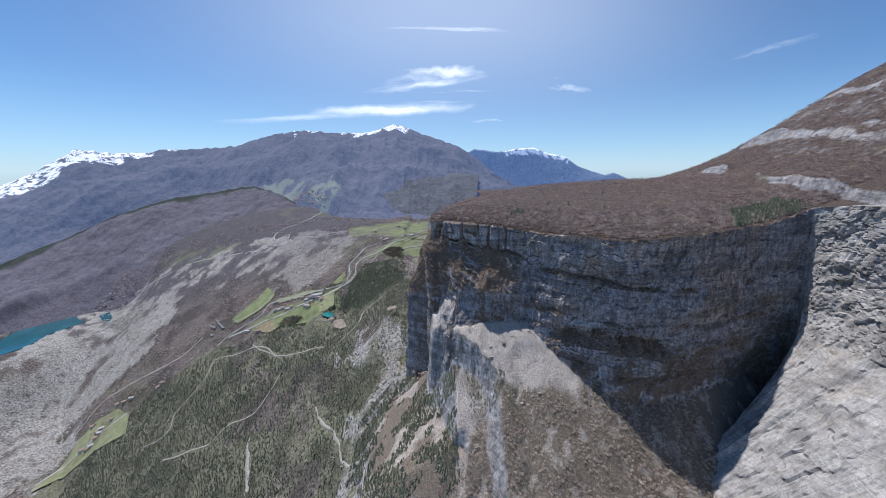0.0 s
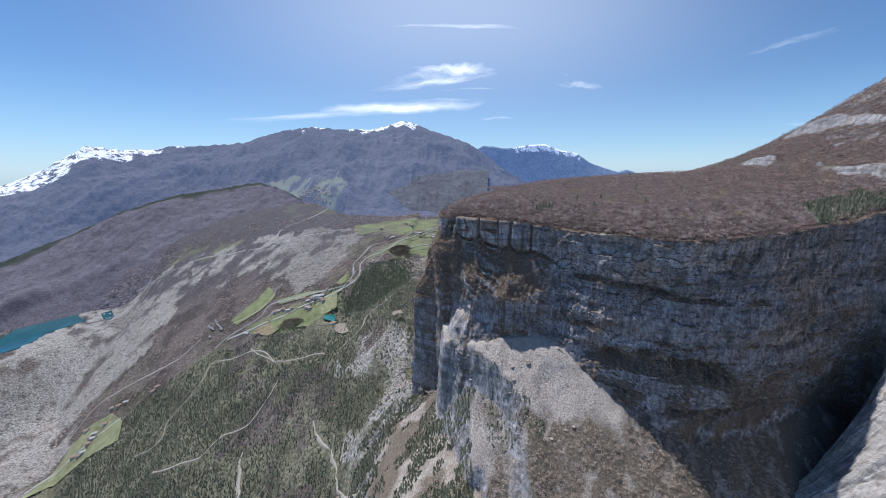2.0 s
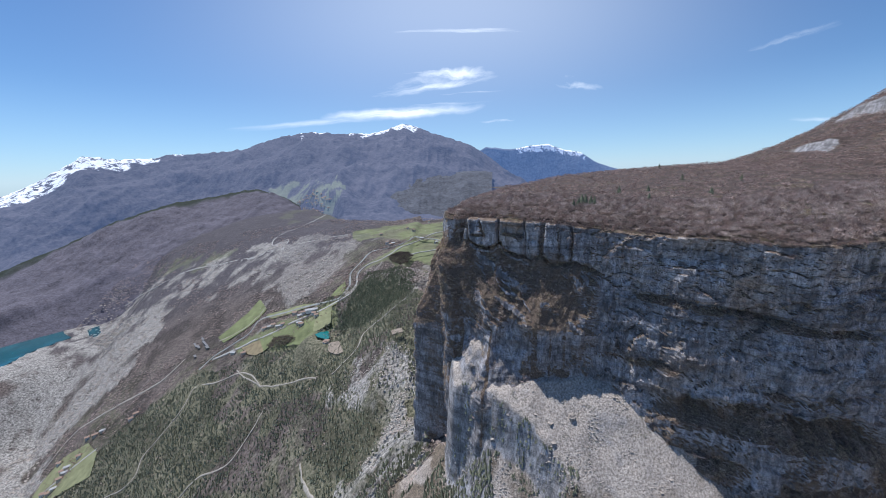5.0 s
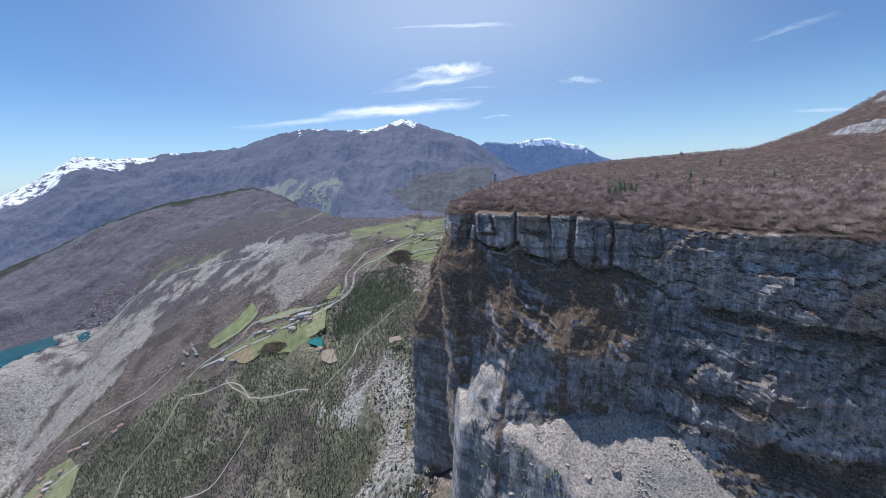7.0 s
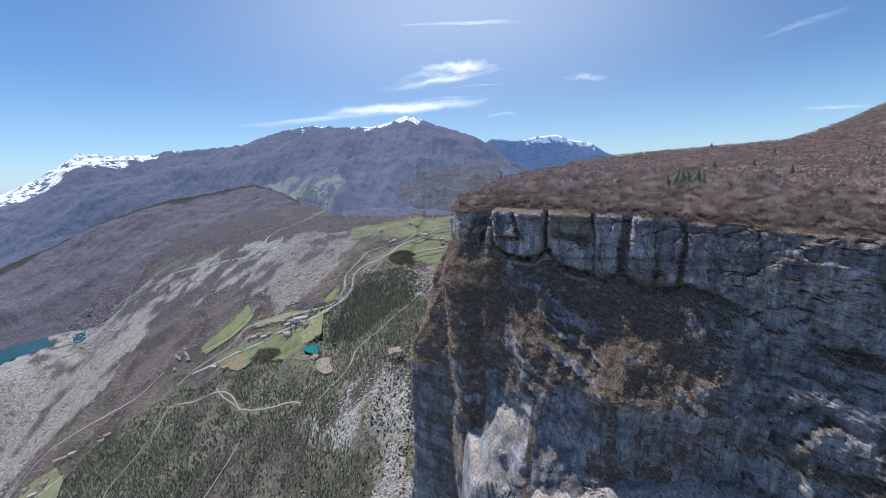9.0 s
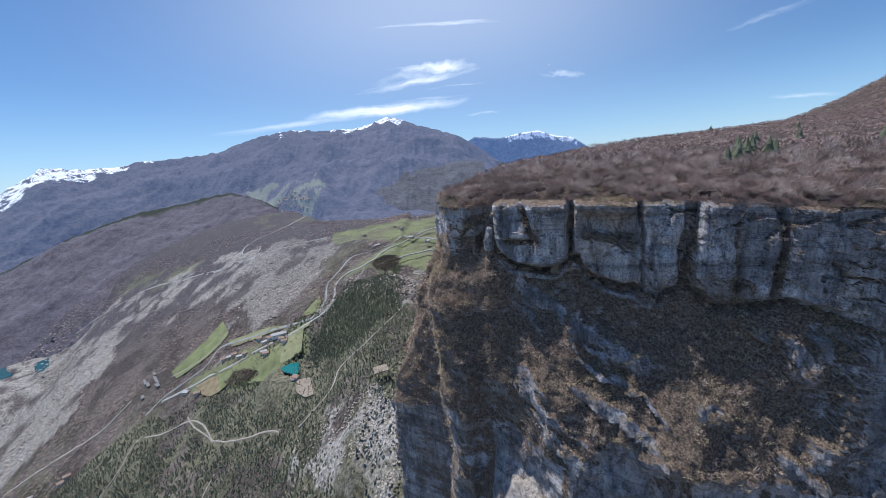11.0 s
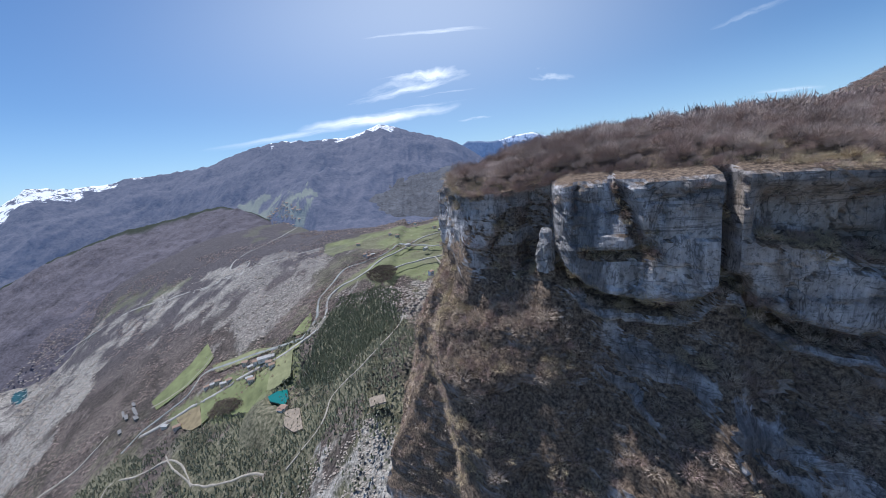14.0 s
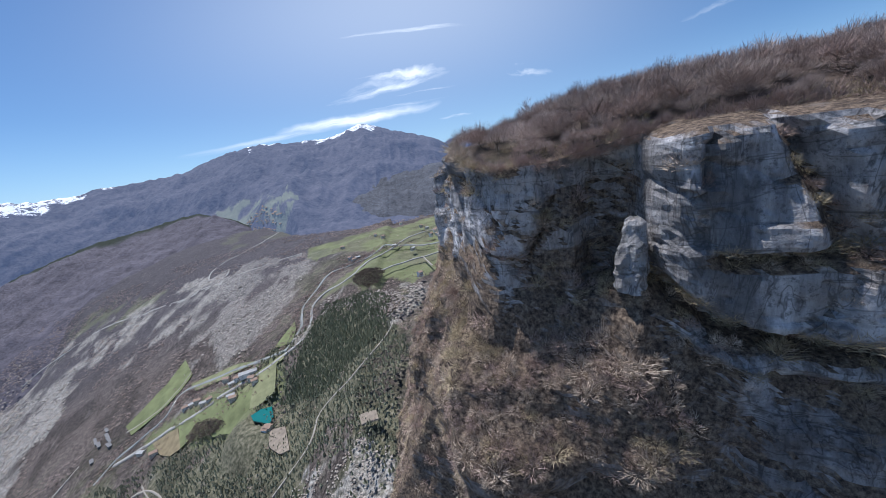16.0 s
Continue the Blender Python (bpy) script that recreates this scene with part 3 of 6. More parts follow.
def scatter(shapes, spots, heights, widths, turns):
    """Many copies of small triangle meshes joined into one: vertices and faces."""
    allv, allf, base = [], [], 0
    pick = np.arange(len(spots)) % len(shapes)
    for k, (v, f) in enumerate(shapes):
        sel = np.where(pick == k)[0]
        if not len(sel):
            continue
        c, s = np.cos(turns[sel])[:, None], np.sin(turns[sel])[:, None]
        w, h = widths[sel][:, None], heights[sel][:, None]
        x = (v[None, :, 0] * c - v[None, :, 1] * s) * w + spots[sel, 0:1]
        y = (v[None, :, 0] * s + v[None, :, 1] * c) * w + spots[sel, 1:2]
        z = v[None, :, 2] * h + spots[sel, 2:3]
        allv.append(np.stack([x, y, z], -1).reshape(-1, 3))
        allf.append((f[None] + (np.arange(len(sel)) * len(v))[:, None, None]).reshape(-1, 3) + base)
        base += len(sel) * len(v)
    return np.concatenate(allv), np.concatenate(allf)


rng = np.random.default_rng(7)


# ---- ground ----
STONY = [
    [(-1029, 419), (-1363, 731), (-1632, 1166), (-1285, 1158), (-1315, 1327), (-1113, 1338), (-997, 1214), (-919, 1004), (-977, 833), (-1050, 803), (-1006, 569), (-998, 491)],
    [(-1068, 1350), (-829, 1394), (-387, 1285), (-282, 1070), (-321, 936), (-391, 804), (-493, 881), (-588, 1064), (-804, 1146)],
    [(-178, 530), (-127, 503), (-63, 459), (-48, 373), (-37, 297), (-64, 287), (-161, 484)],
    [(-212, 869), (-61, 804), (-34, 749), (-109, 743), (-185, 804)],
    [(-1830, 1596), (-1535, 1481), (-1210, 1348), (-970, 1131), (-943, 1020), (-909, 916), (-929, 862), (-991, 839)],
    [(-200, 853), (-116, 846), (-22, 791), (-8, 748), (-60, 711), (-111, 719), (-173, 784)]]
MEADOW = [(-356, 1315), (-255, 1340), (-136, 1454), (225, 1750), (97, 1001), (61, 877), (15, 865), (-11, 853), (-26, 824), (-74, 883), (-87, 838), (-122, 843), (-151, 887), (-206, 876), (-223, 904), (-175, 944), (-139, 978), (-116, 1103), (-64, 1111), (-135, 1099), (-226, 1175), (-282, 1125), (-316, 1176)]


PINE_EDGE = [(-461, 704), (-566, 729), (-697, 713), (-785, 680), (-818, 648), (-880, 596), (-1000, 577), (-700, 60), (-330, 60), (-120, 40), (-30, 250), (-20, 330), (-60, 700), (-150, 850), (-240, 800)]


def build_ground():
    az = np.radians(np.concatenate([np.linspace(-180, -75, 40, endpoint=False), np.linspace(-75, 35, 400, endpoint=False), np.linspace(35, 180, 60)]))
    r = np.concatenate([[0.5], np.geomspace(90, 2600, 300), np.geomspace(2700, 4950, 20)])
    x = (r[:, None] * np.sin(az)[None]).ravel()
    y = (-60 + r[:, None] * np.cos(az)[None]).ravel()
    z = low_ground(x, y)
    tilled = np.zeros(len(x))
    for loop in FIELDS:
        tilled = np.maximum(tilled, inside(x, y, loop))
    z = z + (1 - tilled) * (rough(x, y, 2, 26, 3) * 2.2 + rough(x, y, 12, 9, 2) * 0.8) - 4.0 * tilled
    reach = np.hypot(x, y + 60)
    z = np.where(reach > 3000, np.minimum(z, -260), z) - 0.45 * np.maximum(reach - 2150, 0) * smooth(-700, -1100, x)
    stone = np.zeros(len(x))
    for i, loop in enumerate(STONY):
        stone = np.maximum(stone, soft_inside(x, y, loop, 110, i))
    stone = np.maximum(stone, soft_inside(x, y, [(-150, 120), (40, 60), (30, 330), (-70, 380), (-130, 280)], 50, 15) * smooth(-0.45, -0.1, rough(x, y, 47, 40, 3)))
    shore = soft_inside(x, y, LAKE_LINE, 0, 1) + soft_inside(x, y, LAKE_ARM, 0, 1)
    z = np.where(shore > 0, np.minimum(z, LAKE_Z - 3), z)
    near = np.hypot(x + 1560, (y - 1050) / 1.6)
    z = np.where(shore > 0, z, LAKE_Z + 2 + (z - LAKE_Z - 2) * smooth(190, 430, near))
    z = POND_Z + 1 + (z - POND_Z - 1) * smooth(25, 70, np.hypot(x - POND_MID[0], y - POND_MID[1]))
    z = np.where(inside(POND_MID[0] + (x - POND_MID[0]) / 1.3, POND_MID[1] + (y - POND_MID[1]) / 1.3, POND_LINE), POND_Z - 3, z)
    z = z + stone * (1 - tilled) * (rough(x, y, 4, 14, 3) * 3.0 + 1)
    z = z - 12 * smooth(-104, -84, x) * smooth(424, 400, x) * smooth(-134, -110, y)
    ob = mesh_object("ground", np.stack([x, y, z], -1), grid_faces(len(r), len(az)), GROUND, None,
                     "valley floor of bare woods, pines and grey boulder fields", "ground", "structure")
    mark(ob, "stone", stone * (1 - 0.45 * smooth(-700, -500, x) * smooth(650, 800, y)) * smooth(-0.42, -0.04, rough(x, y, 44, 55, 4) + 0.5 * rough(x, y, 48, 190, 3)))
    meadow = soft_inside(x, y, MEADOW, 6, 3) * (0.55 + 0.45 * smooth(-0.2, 0.2, rough(x, y, 81, 60, 2)))
    upland = soft_inside(x, y, [(-1150, 2300), (-560, 2000), (-520, 1650), (-760, 1640), (-960, 1900)], 60, 8) * smooth(-0.05, 0.15, rough(x, y, 83, 90, 3))
    farmland = soft_inside(x, y, [(-1700, 1480), (-1250, 1400), (-900, 1330), (-880, 1420), (-1300, 1560), (-1600, 1640)], 40, 9) * smooth(0.05, 0.2, rough(x, y, 85, 50, 3))
    mark(ob, "meadow", np.maximum.reduce([meadow, 0.22 * upland, 0.4 * farmland, 0.9 * soft_inside(x, y, BIG_MEADOW, 8, 4)]))
    bare = smooth(-250, -420, x) * smooth(760, 900, y) + smooth(60, 130, x) + smooth(1150, 1350, y)
    pine = soft_inside(x, y, PINE_EDGE, 40, 6) * (rough(x, y, 6, 120, 3) > -0.22)
    # far ground beyond the boulder fields gets the haze-tinted colour
    mark(ob, "hazed_wood", smooth(900, 1250, y) * smooth(-150, -350, x))
    mark(ob, "bare", np.clip(bare, 0, 1))
    mark(ob, "pine", pine)
    return ob


def build_talus():
    """The fan of scree and scrub under the cliff."""
    xs, ys = np.concatenate([np.arange(-110, 150, 1.4), np.arange(150, 430, 2.5)]), np.arange(-140, 262, 1.6)
    x, y = [g.ravel() for g in np.meshgrid(xs, ys)]
    cliffy = smooth(14, 0, np.abs(below_step(x, y) - 2)) * smooth(80, 58, x)
    crag = np.exp(-((x - 31) / 22) ** 4 - ((y - 210) / 18) ** 2)
    z = low_ground(x, y) + 1.5 + crag * (rough(x, y, 15, 13, 4, ridged=True) * 7 + rough(x, y, 16, 4, 3) * 2.5 - 2) + rough(x, y, 5, 38, 3) * 5 + rough(x, y, 6, 10, 3) * (1.6 + 3.0 * cliffy) + rough(x, y, 8, 3, 2) * (0.5 + 0.8 * cliffy)
    edge = np.minimum.reduce([x + 110, 430 - x, y + 140, 262 - y])
    z = z - 14 * (1 - smooth(0, 40, edge))
    f = grid_faces(len(ys), len(xs))
    ob = mesh_object("scree_slope", np.stack([x, y, z], -1), f, TALUS, None,
                     "grey limestone scree with brown scrub below the cliff", "scree", "structure")
    scrub = (0.35 + 0.65 * smooth(-0.3, 0.25, rough(x, y, 13, 9, 3))) * smooth(150, 112, y - 0.3 * np.maximum(x - 140, 0) + rough(x, y, 2, 30, 4) * 26) * smooth(25, 45, x) + (0.3 + 0.55 * smooth(-0.2, 0.15, rough(x, y, 3, 34, 3))) * smooth(34, 18, x) * smooth(0, 10, below_step(x, y)) + 0.45 * smooth(12, 2, np.abs(below_step(x, y) - 8)) * smooth(-0.1, 0.15, rough(x, y, 4, 16, 2))
    mark(ob, "scrub", np.clip(scrub, 0, 1))
    return ob


# ---- cliff ----
def outline():
    """Plan of the cliff top from the far end of the valley flank to the slab behind the camera."""
    d = np.arange(330, 0, -1.0)
    a = np.stack([flank_x(d), 243.5 + d], -1)
    x = np.concatenate([np.arange(3, 112, 0.55), np.arange(112, 455, 1.0)])
    b = np.stack([x, rim_y(x)], -1)
    c = curve_points([(455, 198), (470, 165), (478, 110), (470, 20), (440, -90), (410, -230)], 2.0)[1:]
    p = np.concatenate([a, b, c])
    k = np.ones(13) / 13
    q = np.stack([np.convolve(np.pad(p[:, i], 6, mode="edge"), k, "valid") for i in (0, 1)], -1)
    n = len(a)
    return q, n, n + len(b)


def shelf_z(x, y):
    return plateau(np.maximum(x, flank_x(np.maximum(y - 243.5, 0))), y)


def build_cliff():
    p, na, nb = outline()
    tan = np.gradient(p, axis=0)
    tan /= np.linalg.norm(tan, axis=1)[:, None]
    out = np.stack([tan[:, 1], -tan[:, 0]], -1)
    k = np.ones(25) / 25
    out = np.stack([np.convolve(np.pad(out[:, i], 12, mode="edge"), k, "valid") for i in (0, 1)], -1)
    out /= np.linalg.norm(out, axis=1)[:, None]
    s = np.concatenate([[0], np.cumsum(np.linalg.norm(np.diff(p, axis=0), axis=1))])
    s -= s[na]
    s1 = s[nb - 1]
    t = np.concatenate([[-1.0], np.arange(0, 32, 0.5), np.arange(32, 64, 0.75), np.arange(64, 150, 1.2), np.arange(150, 300, 3.0)])
    S, T = np.meshgrid(s, t, indexing="ij")
    top = shelf_z(p[:, 0], p[:, 1])
    X0 = p[:, 0][:, None]
    wa = 1 - smooth(-6, 10, S)
    wb = smooth(-6, 10, S) * (1 - smooth(105, 135, S))
    wd = smooth(s1 - 8, s1 + 8, S)
    wc = np.clip(1 - wa - wb - wd, 0, 1)
    lean_a = 0.08 * np.minimum(T, 22) + 0.40 * np.clip(T - 22, 0, 75) + 0.06 * np.maximum(T - 97, 0)
    XX = X0 + 0 * T
    wob = rough(S, T, 41, 5, 3) * 0.7
    # the pillars: flat faces with sharp sides, undercut at the base, over a slope of scrub
    foot = np.interp(XX + wob, [2, 16, 21.3, 26, 32, 38, 41.3, 43.5, 45.5, 47, 52, 58, 60, 66, 69, 74, 80, 90, 95, 120],
                     [15, 17, 14, 19.8, 21.3, 21.5, 19.5, 16.7, 17, 21, 24.5, 25.5, 24.7, 28.4, 26, 24, 29, 27, 25, 33])
    upper = smooth(0.5, -0.5, T - foot)
    knee = 84 - 8 * smooth(40, 60, S) + 8 * rough(S, 0 * S, 35, 16, 3)
    lean_b = (0.22 - 0.0225 * smooth(85, 120, S)) * np.clip(T - foot, 0, 14) + (0.49 - 0.28 * smooth(80, 115, S) - 0.22 * smooth(6, 14, S) * (1 - smooth(34, 46, S))) * np.clip(np.minimum(T, knee) - foot - 14, 0, 31) - 3.0 * smooth(0, 8, T - knee) + 0.04 * np.maximum(T - knee, 0)

    # a bench below the scrub, and broken rock at the foot
    lean_b = lean_b + 2 * smooth(16, 26, S) * (1 - smooth(56, 72, S)) * smooth(66, 86, T + 5 * rough(S, T, 32, 18, 2))
    crop = smooth(16, 24, S) * (1 - smooth(46, 60, S))
    lean_b = lean_b + crop * (3.0 * smooth(0, 8, T - knee) + smooth(80, 90, T) * (4.5 * rough(S, T, 36, 15, 3) + 1.6 * rough(S, T, 37, 5, 2)))

    lean_b = lean_b + 0.55 * smooth(14, 24, S) * (1 - smooth(62, 84, S)) * np.clip(T - 94 - 8 * rough(S, 0 * S, 40, 20, 2), 0, 34)

    def pillar(x0, x1, proud, edge=0.35):
        q = XX + wob + (1.0 + 1.6 * smooth(56, 66, XX)) * rough(S, 0.7 * T, 43, 13, 4)
        return proud * (1 + 0.5 * rough(S, 0.3 * T, 44, 12, 3) * smooth(58, 66, XX)) * (smooth(x0 - edge, x0 + edge, q) - smooth(x1 - edge, x1 + edge, q))

    face = 6.0 * (smooth(19.6, 24.2, XX + wob) - smooth(42.25, 42.95, XX + 0.5 * wob)) + pillar(44.4, 61.2, 4.0) + pillar(62.0, 71.0, 1.8, 0.8) + pillar(75, 83, 2.6, 1.0) + pillar(84.5, 91, 1.4, 1.2) + pillar(93, 103, 1.6, 2.2)
    face = face - pillar(15.0, 21.0, 3.6, 1.0) - pillar(43.0, 44.2, 1.2) - pillar(71.4, 74.6, 1.5) - pillar(91.2, 92.8, 1.6)
    # the two dark cracks of the broad pillar, its overhang, and the grassy ledge beside it
    crack = np.abs(XX - 30.6 - 0.31 * (T - 2) + wob)
    face = face - 3.2 * np.exp(-(crack / (0.45 + 0.08 * T)) ** 2) * smooth(13.2, 12.2, T)
    under = (smooth(25, 27, XX) - smooth(33.8, 34.6, XX))
    face = face + under * (1.2 * smooth(4, 12, T) * smooth(12.6, 12.2, T + 0.4 * wob) - 2.2 * np.exp(-((T - 13.1) / 0.75) ** 2))
    left_beds = (smooth(20.8, 21.6, XX) - smooth(25, 28, XX)) * smooth(14, 12, T)
    face = face + 0.7 * left_beds * rough(S * 0.08, T, 45, 1.6, 2)
    ledge = (smooth(45.5, 47.5, XX) - smooth(60, 62, XX)) * smooth(2.5, 6.5, T) * smooth(12.6, 10.2, T + 0.7 * wob - 0.12 * (XX - 53))
    face = face - 3.4 * ledge
    nook = np.exp(-((XX - 58.5) / 3.0) ** 2 - ((T - 12.0) / 1.7) ** 2)
    face = face - 2.6 * nook
    lean_b = lean_b + face * upper * smooth(-0.2, 0.6, T) - 3.2 * np.exp(-((T - foot - 1.6) / 1.5) ** 2) * smooth(19, 23, XX)
    lip = (smooth(22, 25, XX) - smooth(60, 70, XX)) * (smooth(2.2, 2.9, T - foot) - smooth(4.6, 5.6, T - foot))
    lean_b = lean_b + 1.5 * lip
    diag = T - 0.8 * XX + 6.0 * rough(S, T, 93, 18, 3)
    strip = smooth(0.22, 0.34, rough(XX * 0.22, diag + 4 * rough(S, T, 94, 9, 3), 91, 6, 3)) * smooth(24, 36, XX) * (1 - smooth(104, 118, XX)) * smooth(3, 8, T - foot) * smooth(84, 66, T - 0.25 * XX)
    band = T - np.interp(XX, [28.8, 31.0, 39.9, 45.0, 52.0, 58.9, 63.0], [26.9, 31.8, 34.3, 39.2, 42.8, 45.9, 48.9]) + 2.0 * rough(S, T, 90, 8, 3)
    strip = np.maximum(strip, np.exp(-(band / 3.2) ** 2) * smooth(27.8, 30.8, XX) * smooth(67.0, 63.0, XX))
    lean_b = lean_b + 2.0 * strip * (0.6 + 0.5 * rough(XX + T, diag, 95, 4, 3))
    # the broad wall: bands of folded beds, each standing out over the dark ledge below it
    sway = 6.5 * rough(S, 0.35 * T, 71, 48, 3) + 0.9 * rough(S, T, 72, 9, 2)
    lip1 = np.interp(XX, [100, 138, 173, 198, 245, 300, 420], [33, 37, 39.5, 44, 55, 60, 64]) + sway
    lip2 = np.interp(XX, [100, 112, 160, 186, 223, 300, 420], [78, 82, 82, 85, 89, 100, 108]) + sway
    lip3 = np.interp(XX, [100, 144, 176, 224, 257, 330, 420], [104, 100, 94, 101, 114, 128, 134]) + sway
    lip4 = np.interp(XX, [100, 137, 178, 207, 260, 420], [128, 138, 133, 143, 150, 160]) + sway
    lean_c = 0.035 * T
    for k, (line, high, deep, out_below) in enumerate(((lip1, 6.0, 4.2, 3.0), (lip2, 4.0, 2.4, 1.5), (lip3, 24.0, 13.0, 1.0), (lip4, 9.0, 5.0, 0.0))):
        here = 0.06 + 1.1 * smooth(-0.1, 0.3, rough(S, 0.3 * T, 73 + 11 * k, 26, 3))
        if k == 2:
            here = (0.4 + 0.6 * here) * (smooth(128, 150, XX) - smooth(246, 266, XX))
        below = T - line
        lean_c = lean_c - here * deep * smooth(-0.4, 0.6, below) * (1 - smooth(0.35 * high, high, below)) + out_below * smooth(0.2 * high, 16 + high, below)
    swing = np.abs(T - 18 - 0.35 * (XX - 150) - 7 * rough(S, T, 76, 30, 3))
    lean_c = lean_c + 2.2 * rough(S, T, 75, 46, 3) - 1.1 * np.exp(-(swing / 1.2) ** 2) 
    lean_d = 0.20 * T + 0.20 * np.maximum(T - 90, 0) + 0.85 * np.maximum(T - 150, 0)
    lean_d = lean_d + 9 * rough(S, T, 86, 60, 3) + 1.3 * rough(S + 0.6 * T, T, 87, 18, 3, ridged=True)
    off = wa * lean_a + wb * lean_b + wc * lean_c + wd * lean_d
    # the corner itself stands nearly upright
    edge = smooth(-34, -14, S) * (1 - smooth(13, 25, S))
    off = off + edge * (np.minimum(off, 3 + 10 * smooth(-4, 8, S) + 2.5 * rough(S, T, 34, 14, 3) - 0.03 * np.maximum(T - 70, 0)) - off)
    off = off + edge * smooth(35, 55, T) * 3.2 * rough(S + 0.15 * T, 0.45 * T, 33, 13, 4, ridged=True)
    Z = top[:, None] - T
    # ribs, blocks, beds and caves
    flat = np.clip(wb * upper + wc + 0.8 * wd, 0, 1)
    rib = rough(S, T * 0.25, 1, 26, 3, ridged=True)
    rib2 = rough(S + 0.2 * T, T * 0.12, 21, 10, 2, ridged=True)
    block = rough(S, T * 0.8, 2, 9, 4)
    bed = rough(S * 0.06, T + 0.25 * rough(S, T, 46, 20, 2), 3, 6.5, 3)
    fine = rough(S, T, 5, 2.6, 3)
    off = off + rib * (0.4 + 2.4 * wa + 1.8 * wb * (1 - upper) + 0.5 * wc) + rib2 * (0.2 + 2.0 * wa + 1.2 * wb * (1 - upper))
    off = off + block * (1.8 - 1.45 * flat) + bed * (0.8 - 0.55 * flat) + fine * (0.6 - 0.42 * flat)
    flute = rough(S + 0.12 * T, T * 0.10, 51, 3.2, 3)
    off = off + flat * (1 - wd) * (0.35 * flute + 0.20 * rough(S, T, 53, 1.6, 2))
    wu, wv = rough(S, T, 61, 12, 3) * 3, rough(S, T, 63, 12, 3) * 4
    steep = np.clip(wb * upper + wc + 0.5 * wd + 0.5 * wa + 0.4 * wb, 0, 1)
    level1, joint1 = blocks((S + wu + 0.15 * T) / 12, (T + wv) / 17, 3)
    level2, joint2 = blocks((S + 0.6 * wu) / 3.6, (T + 0.6 * wv) / 4.6, 29)
    off = off + steep * ((0.8 + 0.9 * wc) * level1 - (0.7 + 0.6 * wc) * np.exp(-(joint1 / 0.035) ** 2) + (0.36 + 0.5 * wc) * level2 - (0.35 + 0.4 * wc) * np.exp(-(joint2 / 0.07) ** 2))
    off = off + wd * (1.6 * level1 - 2.0 * np.exp(-(joint1 / 0.05) ** 2) + 0.8 * level2)
    off = off + wc * 1.5 * rough(S * 0.10 + 0.02 * T, T + 5 * rough(S, 0 * S, 38, 60, 2), 39, 11, 3, ridged=True)
    shelf = rough(S * 0.3 + T * 0.1, T, 14, 16, 2)
    off = off + 2.0 * smooth(0.1, 0.5, shelf) * (wb * (1 - upper) + wa)
    for cx, cz, w, h, deep in ((67, -39, 3, 2.0, 2.0), (156, -38, 10, 6, 5), (146, -44, 5, 3, 3), (211, -52, 5, 3.0, 5), (236, -60, 13, 1.6, 3.5), (262, -96, 16, 2, 3.5), (300, -82, 14, 2, 3), (330, -70, 10, 3, 3)):
        off = off - deep * np.exp(-((X0 - cx) / w) ** 2 - ((Z - cz + 0.1 * (X0 - cx) + sway) / h) ** 2)
    off = off * smooth(-0.15, 1.3, T) + 0.25
    P = p[:, None, :] + out[:, None, :] * off[..., None]
    V = np.concatenate([P, Z[..., None]], -1)
    V[:, :, 2] += rough(V[:, :, 0], V[:, :, 1], V[:, :, 2], 5, 2) * 0.4 * smooth(0, 5, T)
    # the edge runs back a little under the shelf
    V[:, 0, :2] = p - out * 5
    V[:, 0, 2] = shelf_z(V[:, 0, 0], V[:, 0, 1]) - 0.5
    cols = len(t)
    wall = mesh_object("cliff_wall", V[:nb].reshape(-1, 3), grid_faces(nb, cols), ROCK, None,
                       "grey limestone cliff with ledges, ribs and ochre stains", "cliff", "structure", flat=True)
    slab = mesh_object("cliff_slab", V[nb - 1:, 1:].reshape(-1, 3), grid_faces(len(p) - nb + 1, cols - 1), SLAB, None,
                       "pale sunlit limestone slab beside the shaded wall", "cliff", "structure", flat=True)
    zone = smooth(-150, -110, S) * (1 - smooth(100, 125, S)) * smooth(0, 3, T - foot) * (1 - smooth(-6, 8, T - knee) * smooth(-20, 0, S)) * (1 - smooth(100, 125, T)) * (1 - 0.93 * strip) * (1 - 0.9 * lip)
    zone = np.maximum(zone, (smooth(3, 6, XX) - smooth(20.8, 21.6, XX)) * wb * smooth(2, 5, T + 2 * rough(S, T, 82, 6, 2)) * smooth(-0.32, -0.05, rough(S, 2.2 * T, 80, 7, 3) + 0.25 * smooth(14, 19, XX)))
    zone = np.maximum(zone, (smooth(45.5, 48, XX) - smooth(59.5, 61.5, XX)) * np.exp(-((T - 12.4 - 0.12 * (XX - 53)) / 1.5) ** 2))
    for x0, x1 in ((42.8, 44.2), (71, 75), (83, 84.6), (90.8, 93), (103, 110)):
        zone = np.maximum(zone, 0.95 * (smooth(x0 - 0.4, x0 + 0.4, XX + wob) - smooth(x1 - 0.4, x1 + 0.4, XX + wob)) * smooth(1, 5, T) * wb)
    zone = np.maximum(zone, 0.9 * wb * smooth(60, 66, XX) * smooth(0.05, 0.2, rough(S, T, 84, 9, 3)) * smooth(4, 8, T))
    zone = np.maximum(zone, 0.95 * wb * np.exp(-(crack / (0.8 + 0.09 * T)) ** 2) * smooth(1, 4, T) * smooth(15, 13.5, T))
    zone = np.maximum(zone, wb * (smooth(24, 26, XX) - smooth(35.5, 36.5, XX)) * np.exp(-((T - 13.4) / 0.9) ** 2))
